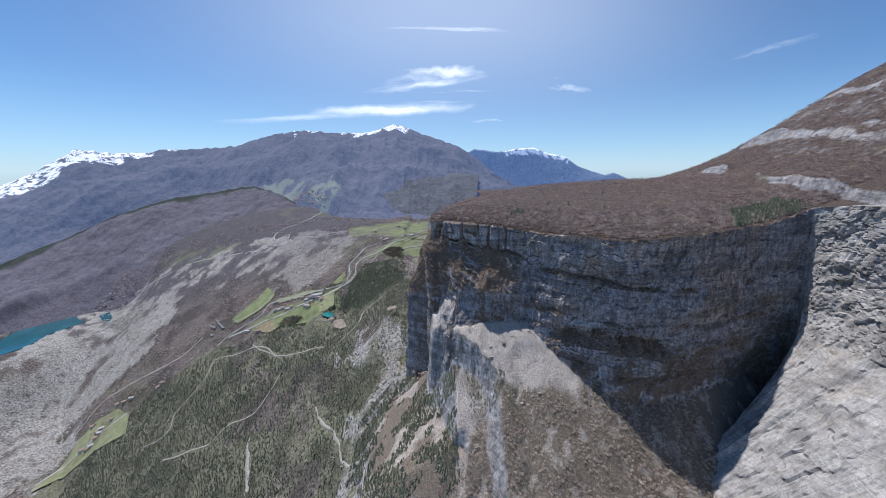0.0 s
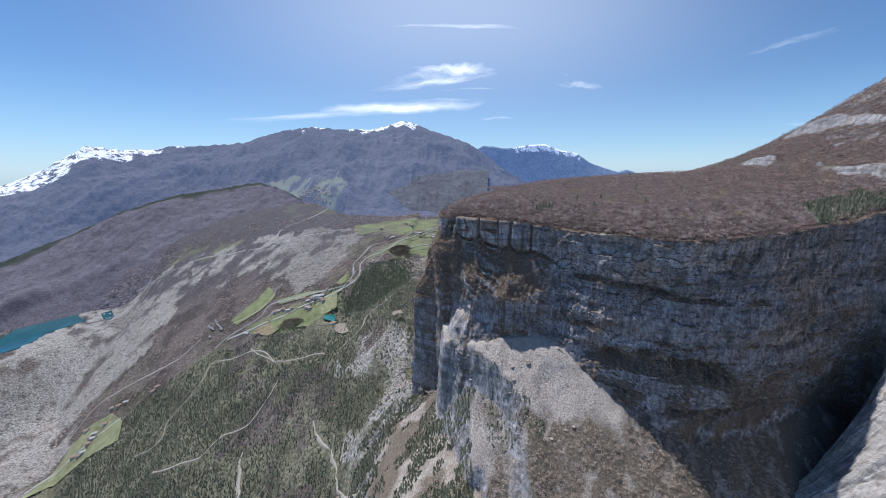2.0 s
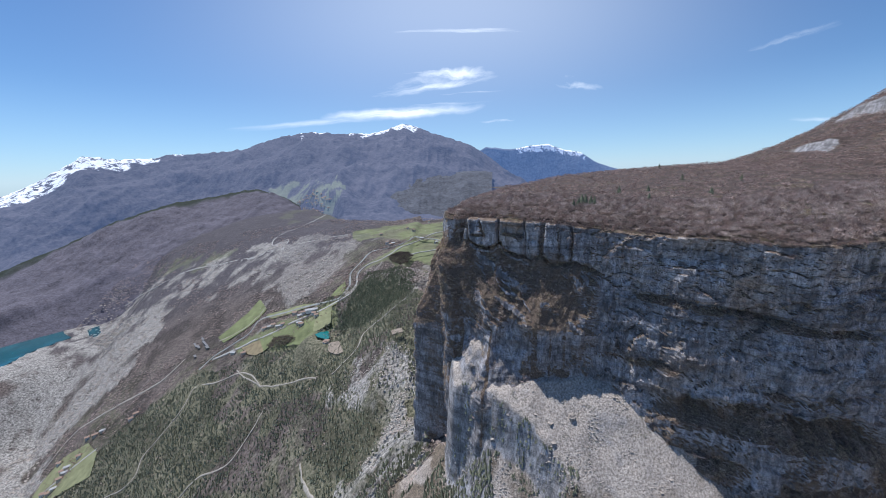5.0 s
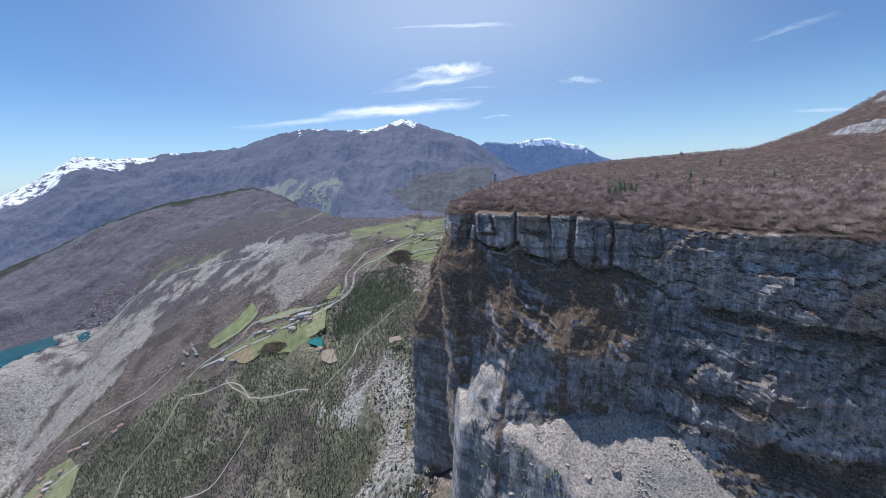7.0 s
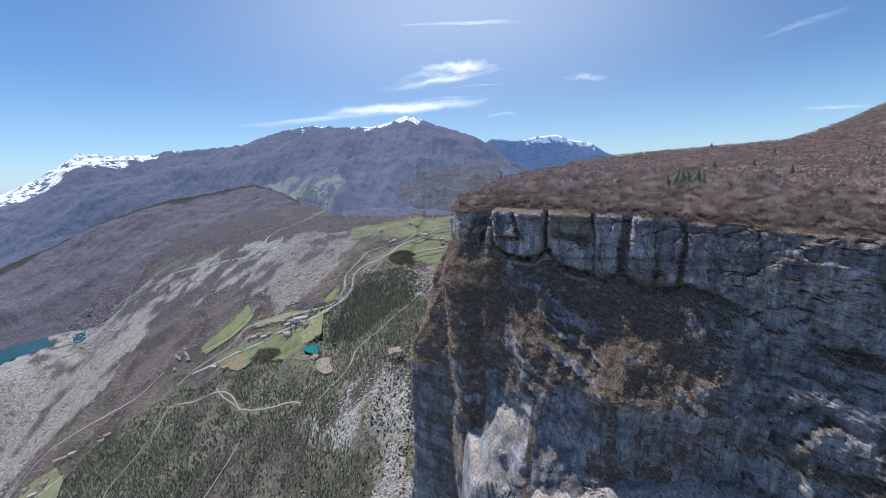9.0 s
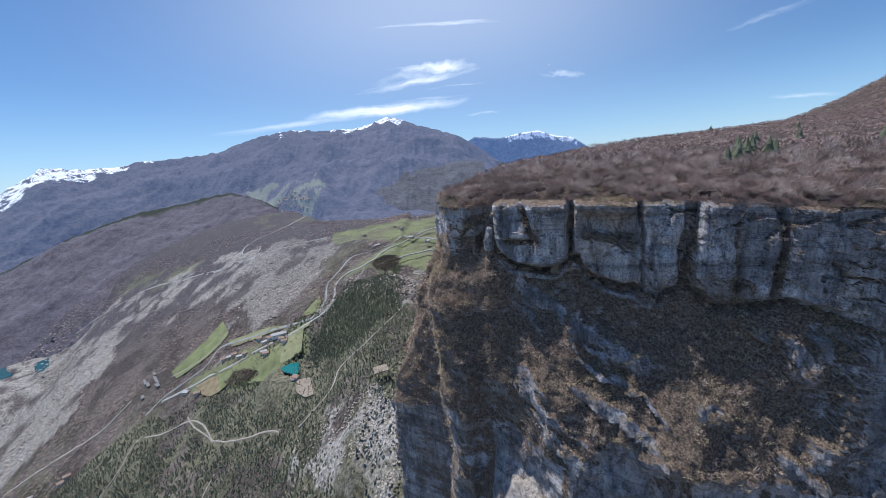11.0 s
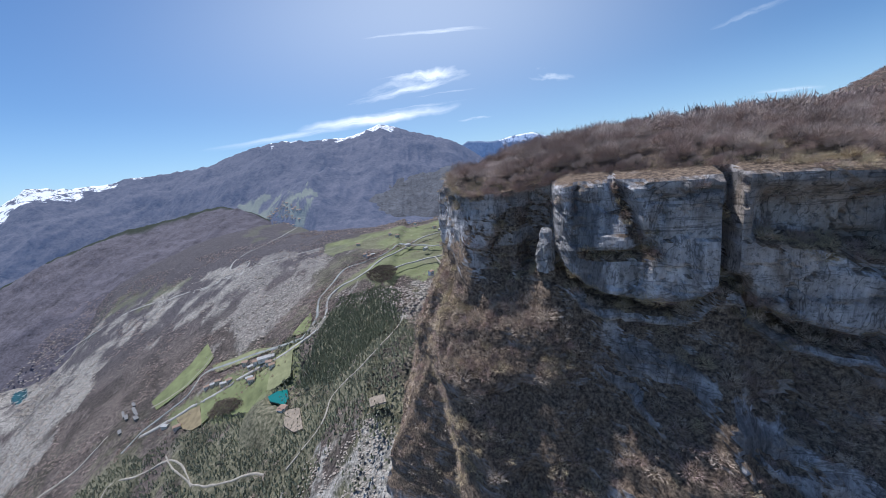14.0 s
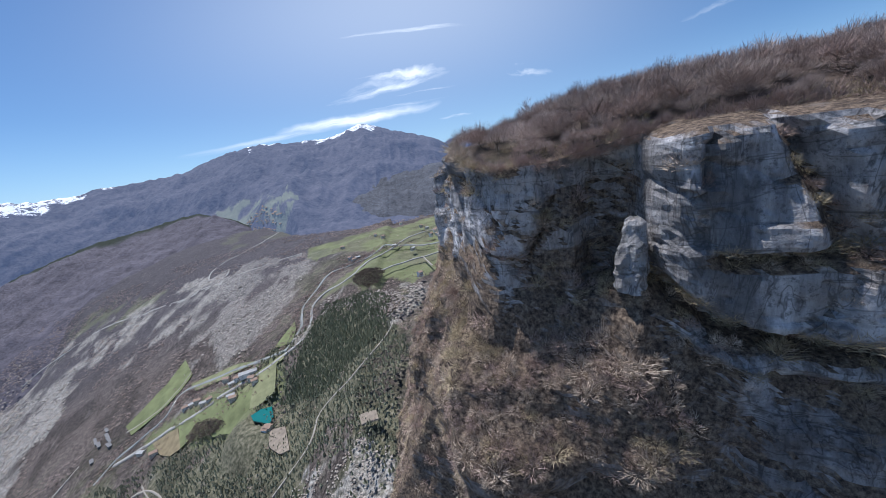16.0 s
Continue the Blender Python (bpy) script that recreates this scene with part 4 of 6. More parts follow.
    for line in (lip1, lip2, lip3 + 4, lip4):
        zone = np.maximum(zone, wc * smooth(1.5, 3, T - line) * smooth(9, 5, T - line) * smooth(-0.1, 0.25, rough(S, T, 97, 22, 2)))
    zone = np.maximum(zone, wc * smooth(3, 6, T - lip3) * smooth(26, 20, T - lip3) * (smooth(135, 150, XX) - smooth(250, 268, XX)))
    # scrub low on the broad wall, spread wide to paint in its deep shade
    zone = np.maximum(zone, wc * smooth(112, 135, T) * smooth(-0.45, -0.05, rough(S, T, 99, 26, 3)))
    zone = np.maximum(zone, smooth(2.2, 0.6, T + 1.5 * rough(S, T, 98, 6, 2)) * smooth(0.35, 0.0, rough(S, 0 * S, 96, 14, 2)))
    zone = np.maximum(zone, 0.7 * smooth(20, 0, S) * smooth(-120, -60, S) * smooth(60, 75, T) * smooth(-0.15, 0.15, rough(S, T, 92, 18, 3)))
    zone = np.maximum(zone, 0.85 * smooth(-45, -22, S) * smooth(8, 1, S) * smooth(2, 5, T) * smooth(-0.45, -0.1, rough(S, T, 79, 8, 3)))
    mark(wall, "scrub", zone[:nb])
    ochre = smooth(100, 150, XX) * smooth(-0.15, 0.35, rough(S, T, 88, 34, 4)) * smooth(125, 95, T)
    mark(wall, "ochre", ochre[:nb])
    # darker on the broad wall, and with depth below the rim
    mark(wall, "wall_darken", np.maximum(np.maximum(0.9 * smooth(58, 80, XX), smooth(100, 150, XX)) * (0.55 + 0.45 * smooth(-0.3, 0.3, rough(S, T, 89, 40, 3))), 0.55 + 0.3 * smooth(20, 36, T))[:nb])
    return V, s, t, na, nb, zone


def build_shelf():
    """The wooded shelf on top of the cliff and the hill behind it."""
    d = np.concatenate([np.arange(0, 60, 1.6), np.geomspace(60, 1500, 110)])
    xs = np.concatenate([[4.0], np.arange(5.4, 466, 1.8), np.geomspace(468, 1900, 240)])
    D, X = np.meshgrid(d, xs, indexing="ij")
    X = X + (flank_x(D) + 2.5 * np.exp(-D / 5) - 4) * np.exp(-(X - 4) / 70)
    Y = rim_y(np.maximum(X, 4)) + D
    Y = np.where(X < 4, 243.5 + D, Y)
    Z = shelf_z(X, Y)
    # the slab side falls away in front of the hill
    crag = rough(X, Y, 31, 60, 4, ridged=True)
    Z = Z + smooth(470, 620, X) * (crag * 5 + rough(X, Y, 8, 22, 3) * 3)
    return mesh_object("wooded_shelf", np.stack([X, Y, Z], -1).reshape(-1, 3), grid_faces(*X.shape), SHELF, None,
                       "brown shelf above the cliff covered with leaf litter", "plateau", "structure")


def build_hill_front():
    """The slope that carries the hill down to the slab."""
    q = curve_points([(455, 198), (470, 165), (478, 110), (470, 20), (440, -90), (410, -230)], 4.0)
    q = np.concatenate([[(455, 210), (455, 204)], q])
    rows = []
    for k, w in enumerate(np.concatenate([[0], np.geomspace(4, 900, 46)])):
        x = q[:, 0] + w
        y = q[:, 1] + 0.0 * w
        back = np.maximum(y, rim_y(x))
        z = plateau(np.maximum(x, 455), back) + smooth(470, 620, x) * (rough(x, back, 31, 60, 4, ridged=True) * 5 + rough(x, back, 8, 22, 3) * 3) - 0.3 * smooth(0, 4, y - rim_y(x)) - 0.10 * np.maximum(198 - y, 0) * np.exp(-w / 300) + rough(x, y, 4, 30, 3) * 4 * smooth(2, 20, w) * smooth(0, 25, rim_y(x) - y)
        if k == 0:
            z = shelf_z(q[:, 0], q[:, 1])
        rows.append(np.stack([x, y, z], -1))
    return mesh_object("hill_slope", np.array(rows).reshape(-1, 3), grid_faces(len(rows), len(q)), SHELF, None,
                       "brown wooded hillside above the pale slab", "hillside", "structure")


# ---- mountains ----
def build_range(name, mat, crest, foot, r_crest, r_foot, label, gully, seed, rows=70, cols=420, curve=1.35, snowy=(), skirt=(0.06, 5000)):
    """A mountain range seen from the valley: crest and foot by bearing and height in degrees."""
    az = np.linspace(crest[0][0], crest[-1][0], cols)
    top = np.interp(az, *zip(*crest))
    bot = np.interp(az, *zip(*foot))
    rc = np.interp(az, *zip(*r_crest))
    rf = np.interp(az, *zip(*r_foot))
    k = np.concatenate([[-skirt[0], -0.5 * skirt[0]], np.linspace(0, 1, rows), np.linspace(1.02, 1.12, 5)])
    A, K = np.meshgrid(az, k)
    rad = rf + (rc - rf) * K
    zc, zf = rc * np.tan(np.radians(top)), rf * np.tan(np.radians(bot))
    Z = zf + (zc - zf) * np.clip(K, 0, 1) ** curve + np.minimum(K, 0) * skirt[1] - np.maximum(K - 1, 0) * 6 * (zc - zf)
    a = np.radians(A)
    X, Y = rad * np.sin(a), rad * np.cos(a)
    body = smooth(0, 0.12, K) * (1 - 0.75 * smooth(0.75, 1.0, K))
    Z = Z + gully * body * (rough(X, Y * 0.6, seed, 4.2 * gully + 60, 5, 0.52, ridged=True) * 0.95 + rough(X, Y, seed + 3, 5 * gully + 60, 5, 0.55) * 0.8)
    Z = Z + gully * 0.13 * rough(A * 60, K * 200, seed + 9, 34, 4) * smooth(0.6, 1, K)
    ob = mesh_object(name, np.stack([X, Y, Z], -1).reshape(-1, 3), grid_faces(*X.shape), mat, None, label, "mountain", "structure")
    snow = np.zeros(A.shape)
    for a0, a1, depth in snowy:
        snow = np.maximum(snow, smooth(a0 - 1, a0 + 1, A) * (1 - smooth(a1 - 1, a1 + 1, A)) * smooth(1 - depth - 0.06, 1 - depth + 0.04, K))
    mark(ob, "snow", snow)
    return ob


def build_mountains():
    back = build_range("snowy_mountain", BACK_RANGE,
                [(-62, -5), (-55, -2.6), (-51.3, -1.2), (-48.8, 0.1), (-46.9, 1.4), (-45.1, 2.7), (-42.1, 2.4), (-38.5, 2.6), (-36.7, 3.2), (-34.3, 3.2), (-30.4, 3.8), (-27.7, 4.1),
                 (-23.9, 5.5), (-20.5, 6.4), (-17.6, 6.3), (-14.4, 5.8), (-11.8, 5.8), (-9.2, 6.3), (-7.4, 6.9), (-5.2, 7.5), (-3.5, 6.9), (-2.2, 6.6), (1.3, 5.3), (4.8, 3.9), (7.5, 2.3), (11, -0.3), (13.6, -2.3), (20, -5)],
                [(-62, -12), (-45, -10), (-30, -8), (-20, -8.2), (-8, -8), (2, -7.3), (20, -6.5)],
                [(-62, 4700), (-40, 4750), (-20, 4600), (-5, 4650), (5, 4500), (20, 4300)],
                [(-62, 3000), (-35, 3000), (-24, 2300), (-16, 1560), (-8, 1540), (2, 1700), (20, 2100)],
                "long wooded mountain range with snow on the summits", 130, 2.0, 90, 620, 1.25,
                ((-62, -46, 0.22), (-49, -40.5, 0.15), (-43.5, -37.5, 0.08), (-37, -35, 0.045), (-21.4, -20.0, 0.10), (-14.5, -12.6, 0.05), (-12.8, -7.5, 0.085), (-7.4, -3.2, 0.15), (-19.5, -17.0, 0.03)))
    co = np.array([v.co[:] for v in back.data.vertices])
    terrace = soft_inside(co[:, 0], co[:, 1], [(-1500, 3000), (-1400, 3150), (-1000, 2750), (-520, 1800), (-580, 1790), (-960, 2250)], 90, 3) * smooth(-0.1, 0.15, rough(co[:, 0], co[:, 1], 91, 110, 3))
    mark(back, "meadow", terrace * (co[:, 2] > -290))
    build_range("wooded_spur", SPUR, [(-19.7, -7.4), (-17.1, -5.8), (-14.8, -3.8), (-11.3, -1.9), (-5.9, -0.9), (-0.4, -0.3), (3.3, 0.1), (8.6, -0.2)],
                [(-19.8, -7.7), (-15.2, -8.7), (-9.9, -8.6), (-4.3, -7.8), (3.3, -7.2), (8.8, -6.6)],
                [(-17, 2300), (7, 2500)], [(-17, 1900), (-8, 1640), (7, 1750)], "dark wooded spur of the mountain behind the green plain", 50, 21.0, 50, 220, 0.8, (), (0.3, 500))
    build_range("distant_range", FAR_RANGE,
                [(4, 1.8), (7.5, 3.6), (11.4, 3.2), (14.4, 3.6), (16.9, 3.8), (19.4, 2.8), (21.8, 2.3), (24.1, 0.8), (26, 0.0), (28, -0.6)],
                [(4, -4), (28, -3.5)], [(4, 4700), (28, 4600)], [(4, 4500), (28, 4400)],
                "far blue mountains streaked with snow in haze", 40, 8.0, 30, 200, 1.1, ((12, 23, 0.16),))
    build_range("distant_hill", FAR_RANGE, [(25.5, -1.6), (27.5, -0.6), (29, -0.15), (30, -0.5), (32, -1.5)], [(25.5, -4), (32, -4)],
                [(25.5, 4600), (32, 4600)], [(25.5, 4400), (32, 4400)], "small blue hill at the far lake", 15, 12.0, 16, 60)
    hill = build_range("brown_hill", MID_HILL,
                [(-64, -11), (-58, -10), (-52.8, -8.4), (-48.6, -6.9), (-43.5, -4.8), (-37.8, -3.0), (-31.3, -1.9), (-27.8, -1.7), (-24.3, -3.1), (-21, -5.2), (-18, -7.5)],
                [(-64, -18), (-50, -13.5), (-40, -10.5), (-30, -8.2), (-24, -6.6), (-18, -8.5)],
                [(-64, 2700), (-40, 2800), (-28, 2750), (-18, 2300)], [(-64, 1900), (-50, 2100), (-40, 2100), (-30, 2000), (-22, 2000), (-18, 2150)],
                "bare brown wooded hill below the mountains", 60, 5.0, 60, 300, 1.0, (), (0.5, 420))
    co = np.array([v.co[:] for v in hill.data.vertices])
    k = np.tile(np.concatenate([[0, 0], np.linspace(0, 1, 60), np.ones(5)])[:, None], (1, 300)).ravel()
    mark(hill, "meadow", np.zeros(len(co)))
    mark(hill, "pine", smooth(0.86, 0.96, k + 0.10 * rough(co[:, 0], co[:, 1], 0, 120, 3)))
    return back


build_ground()
build_talus()
CLIFF, CLIFF_S, CLIFF_T, CORNER, WALL_END, CLIFF_SCRUB = build_cliff()
build_shelf()
build_hill_front()
MOUNTAIN = build_mountains()


# ---- water, fields and roads ----
sheet("lake", LAKE_LINE, LAKE, "turquoise mountain lake among boulder fields", "lake", level=LAKE_Z, step=30)
sheet("lake_arm", LAKE_ARM, LAKE, "small blue-green arm of the lake", "lake", level=LAKE_Z, step=30)
sheet("pond", POND_LINE, POND, "small turquoise pond beside green fields", "pond", level=POND_Z + 3.2, step=12)
sheet("field", [(-549, 944), (-497, 877), (-505, 848), (-519, 826), (-588, 810), (-623, 843), (-561, 891)], GRASS, "long green hay meadow beside the river wood", "field")
sheet("field", [(-487, 849), (-390, 822), (-321, 782), (-323, 775), (-383, 794), (-461, 820)], PALE_GRASS, "narrow pale green meadow by the river", "field")
sheet("field", [(-270, 747), (-257, 691), (-279, 682), (-297, 683), (-305, 721), (-333, 729), (-298, 746)], PALE_GRASS, "pale green meadow beside the pond", "field")
sheet("field", [(-335, 735), (-304, 720), (-296, 680), (-290, 652), (-342, 676), (-365, 684), (-345, 696), (-412, 733), (-424, 751)], GRASS, "green meadow between road and pond", "field")
sheet("field", [(-456, 751), (-421, 741), (-403, 717), (-418, 705), (-425, 701)], GRASS, "bright green field plot beside the road", "field")
sheet("field", [(-456, 749), (-424, 701), (-442, 700), (-470, 716), (-508, 754)], PLOUGHED, "olive brown ploughed field plot", "field")
sheet("field", [(-302, 751), (-267, 761), (-257, 765), (-259, 751), (-277, 745)], PALE_GRASS, "small pale meadow at the bend of the road", "field")
sheet("field", [(-285, 790), (-261, 841), (-250, 810), (-251, 782), (-273, 783)], GRASS, "green meadow strip along the river", "field")
sheet("field", [(-885, 696), (-819, 653), (-782, 596), (-870, 598), (-953, 573), (-979, 531), (-981, 662), (-962, 700)], PALE_GRASS, "green meadow round a hamlet", "field")
ribbon("river", [(90, 1039), (23, 1028), (-57, 1077), (-91, 1126), (-112, 1084), (-128, 1027), (-169, 1002), (-219, 997), (-239, 925), (-253, 893), (-247, 846), (-240, 810), (-254, 772), (-268, 768), (-319, 777), (-391, 808), (-491, 834), (-508, 793), (-565, 780), (-598, 771), (-619, 748)], 5.0, RIVER, "pale shallow river winding through the valley", "river", ragged=0.18)
ribbon("road", [(98, 1323), (-63, 1084), (-155, 922), (-209, 896), (-230, 863), (-222, 814), (-228, 775), (-261, 759), (-298, 747), (-351, 748), (-420, 753), (-487, 758), (-542, 757), (-592, 763)], 4.5, ASPHALT, "grey valley road between the fields", "road", ragged=0)
ribbon("road", [(-797, 1297), (-704, 1276), (-618, 1261), (-575, 1284), (-488, 1261), (-413, 1264), (-359, 1292)], 4.5, ASPHALT, "country road across the grey boulder field", "road", ragged=0)
ribbon("road", [(-612, 1263), (-631, 1366), (-684, 1340), (-709, 1435), (-628, 1536), (-615, 1815)], 4.5, ASPHALT, "pale road climbing in hairpins", "road", ragged=0)
ribbon("road", [(-1281, 1282), (-1105, 1367), (-901, 1329), (-703, 1285), (-598, 1267)], 4.5, ASPHALT, "country road across the grey boulder field", "road", ragged=0)
ribbon("road", [(-833, 665), (-930, 636), (-976, 597), (-987, 546)], 5, ASPHALT, "lane through a hamlet", "road", ragged=0)
ribbon("track", [(-1038, 526), (-1034, 591), (-1001, 745), (-932, 765), (-856, 764), (-747, 769), (-702, 815)], 4, GRAVEL, "pale gravel track along the boulder field", "track", ragged=0.1)
ribbon("track", [(-379, 595), (-459, 665), (-536, 673), (-590, 683), (-585, 640), (-594, 609), (-613, 588), (-630, 567), (-618, 538), (-632, 521), (-679, 525)], 2.02, GRAVEL, "pale gravel forest track", "track", ragged=0.35)
ribbon("track", [(-587, 462), (-516, 447), (-462, 435), (-431, 459), (-368, 462), (-345, 536)], 2.16, GRAVEL, "pale gravel forest track", "track", ragged=0.25)
ribbon("track", [(-480, 679), (-382, 597), (-314, 570), (-242, 542)], 1.87, GRAVEL, "pale gravel forest track", "track", ragged=0.35)
ribbon("track", [(-206, 524), (-185, 539), (-165, 551), (-161, 580), (-150, 588), (-112, 590), (-86, 609), (-59, 690)], 2.3, GRAVEL, "pale gravel forest track", "track", ragged=0.35)
ribbon("gully", [(-351, 408), (-348, 378), (-334, 339), (-324, 300)], 6, GRAVEL, "pale washed-out gully of loose stones", "gully", ragged=0.8)
ribbon("gully", [(-217, 389), (-154, 284), (-107, 203), (-70, 129), (-46, 94)], 3, GRAVEL, "thin pale stony runnel in the pine wood", "gully", ragged=0.8)
ribbon("road", [(-89, 895), (-43, 914), (14, 939), (44, 949)], 3.5, ASPHALT, "straight pale lane across the green plain", "road")
ribbon("track", [(2, 937), (17, 868)], 2.5, GRAVEL, "narrow field track across the plain", "track")
ribbon("track", [(-610, 826), (-561, 826), (-525, 835), (-504, 885)], 2.5, GRAVEL, "pale field track along the hay meadow", "track")
sheet("gravel_yard", [(-242, 621), (-216, 611), (-196, 566), (-211, 571), (-235, 596)], YARD, "bare gravel yard below the turquoise pond", "yard", lift=3.0)
sheet("gravel_lot", [(-92, 510), (-72, 499), (-69, 488), (-88, 496)], YARD, "small bare gravel lot in the pine wood", "yard", lift=3.0)


TRACKS = [
    [(98, 1323), (-63, 1084), (-155, 922), (-209, 896), (-230, 863), (-222, 814), (-228, 775), (-261, 759), (-298, 747), (-351, 748), (-420, 753), (-487, 758), (-542, 757), (-592, 763)],
    [(-379, 595), (-459, 665), (-536, 673), (-590, 683), (-585, 640), (-594, 609), (-613, 588), (-630, 567), (-618, 538), (-632, 521), (-679, 525)],
    [(-587, 462), (-516, 447), (-462, 435), (-431, 459), (-368, 462), (-345, 536)],
    [(-480, 679), (-382, 597), (-314, 570), (-242, 542)],
    [(-206, 524), (-185, 539), (-165, 551), (-161, 580), (-150, 588), (-112, 590), (-86, 609), (-59, 690)],
    [(-351, 408), (-348, 378), (-334, 339), (-324, 300)],
    [(-217, 389), (-154, 284), (-107, 203), (-70, 129), (-46, 94)]]
RIVER_LINE = [(90, 1039), (23, 1028), (-57, 1077), (-91, 1126), (-112, 1084), (-128, 1027), (-169, 1002), (-219, 997), (-239, 925), (-253, 893), (-247, 846), (-240, 810), (-254, 772), (-268, 768), (-319, 777), (-391, 808), (-491, 834), (-508, 793), (-565, 780), (-598, 771), (-619, 748)]
WORKS = [(-681, 841), (-671, 852), (-640, 818), (-700, 856), (-688, 872), (-655, 836), (-668, 806)]
PLAIN_HOUSES = [(-177, 1060), (-163, 1029), (-156, 1047), (-129, 1268), (-103, 1224), (-64, 1077), (-54, 1486), (16, 1338), (32, 1287), (34, 1113), (-221, 1206), (-18, 1009), (-10, 831)]
BARN = (-323, 757)
FARMS = [(-312, 742), (-345, 760), (-355, 759), (-375, 779), (-304, 732), (-347, 733), (-338, 723), (-459, 781), (-446, 783), (-434, 781), (-401, 761), (-414, 765), (-245, 626), (-249, 625), (-525, 747), (-486, 725)]
HAMLET = [(-957, 685), (-917, 656), (-909, 661), (-886, 671), (-913, 617), (-905, 622), (-937, 624), (-907, 639), (-904, 650), (-901, 711), (-875, 706), (-853, 707), (-763, 693), (-755, 701)]
TOWN = [(44, 1251), (125, 1277), (108, 1071), (48, 1112)]
KNOLL = [(-152, 906), (-129, 931), (-90, 900), (-79, 874), (-92, 841), (-112, 839), (-139, 871)]
COPSE = [(-424, 717), (-406, 727), (-351, 699), (-337, 687), (-365, 684), (-404, 695)]


# ---- plants ----
def stick(a, b, ra, rb, sides=3):
    """A tapered stick from a to b: vertices and triangles."""
    a, b = np.asarray(a, float), np.asarray(b, float)
    d = (b - a) / (np.linalg.norm(b - a) + 1e-9)
    u = np.cross(d, (0.3, 0.9, 0.2))
    u /= np.linalg.norm(u)
    w = np.cross(d, u)
    ang = np.arange(sides) * 2 * np.pi / sides
    ring = np.cos(ang)[:, None] * u + np.sin(ang)[:, None] * w
    v = np.concatenate([a + ring * ra, b + ring * rb])
    f = []
    for i in range(sides):
        j = (i + 1) % sides
        f += [(i, j, sides + j), (i, sides + j, sides + i)]
    return v, np.array(f)


def join(pieces):
    vs, fs, n = [], [], 0
    for v, f in pieces:
        vs.append(v)
        fs.append(f + n)
        n += len(v)
    return np.concatenate(vs), np.concatenate(fs)


def bare_tree(seed, limbs=8, twigs=900, wide=0.42, thick=0.0028, short=0.0):
    """A leafless tree one metre high: trunk with limbs, and a crown of thin twigs."""
    r = np.random.default_rng(seed)
    lean = r.normal(0, 0.05, 2)
    fork = np.array([lean[0], lean[1], 0.34])
    wood = [stick((0, 0, -0.06), fork, 0.028, 0.018, 4)]
    tips = []
    for i in range(limbs):
        a = 2 * np.pi * (i + r.random() * 0.7) / limbs
        out = wide * (0.35 + 0.65 * r.random())
        start = fork * (0.6 + 0.5 * r.random())
        end = np.array([np.cos(a) * out, np.sin(a) * out, 0.55 + 0.33 * r.random()])
        wood.append(stick(start, end, 0.013, 0.004))
        tips.append((start, end))
    # twigs stand outward from a round crown
    u = r.normal(size=(twigs, 3))
    u[:, 2] = np.abs(u[:, 2]) * 0.9 - 0.25
    u /= np.linalg.norm(u, axis=1)[:, None]
    dome = np.array((wide * 1.12, wide * 1.12, 0.46))
    lump = 1 + 0.30 * rough(u[:, 0] * 2 + seed, u[:, 1] * 2, u[:, 2] * 2, 1.0, 2)
    crown = []
    for d, k in zip(u, lump):
        outer = 1.04 - 0.55 * r.random() ** 2.2
        inner = outer * (0.35 + 0.30 * r.random() + short)
        q = dome * d * k * outer + (lean[0], lean[1], 0.55)
        p = dome * d * k * inner + (lean[0], lean[1], 0.45)
        p = p + r.normal(0, 0.06, 3)
        side = np.cross(q - p, r.normal(size=3))
        side = side / (np.linalg.norm(side) + 1e-9) * thick * (0.6 + 0.8 * r.random())
        crown.append((np.array([p - side, p + side, q]), np.array([(0, 1, 2)])))
    return join(wood), join(crown)


def pine_tree(seed, tiers=3, sides=6):
    """A conifer one metre high with ragged tiers of boughs."""
    r = np.random.default_rng(seed)
    pieces = []
    for t in range(tiers):
        z0 = 0.12 + 0.78 * t / tiers
        z1 = min(1.0, z0 + 0.38)
        rad = 0.30 * (1 - t / (tiers + 0.6))
        a = np.arange(sides) * 2 * np.pi / sides + r.random()
        rr = rad * (0.65 + 0.6 * r.random(sides))
        v = [(0, 0, z1)] + [(np.cos(b) * q, np.sin(b) * q, z0 - 0.05 * r.random()) for b, q in zip(a, rr)]
        pieces.append((np.array(v), np.array([(0, 1 + i, 1 + (i + 1) % sides) for i in range(sides)])))
    return join(pieces)


def shrub(seed, twigs=240, thick=0.008):
    """A round leafless bush one metre wide, its twigs standing outward."""
    r = np.random.default_rng(seed)
    u = r.normal(size=(twigs, 3))
    u[:, 2] = np.abs(u[:, 2])
    u /= np.linalg.norm(u, axis=1)[:, None]
    lump = 1 + 0.40 * rough(u[:, 0] * 2 + seed, u[:, 1] * 2, u[:, 2] * 2, 1.0, 2)
    pieces = []
    for d, k in zip(u, lump):
        q = np.array((0.52, 0.52, 0.80)) * d * k * (1.05 - 0.55 * r.random() ** 2)
        p = q * (0.35 + 0.40 * r.random()) + r.normal(0, 0.04, 3)
        side = np.cross(q - p, r.normal(size=3))
        side = side / (np.linalg.norm(side) + 1e-9) * thick * (0.6 + 0.8 * r.random())
        pieces.append((np.array([p - side, p + side, q]), np.array([(0, 1, 2)])))
    return join(pieces)


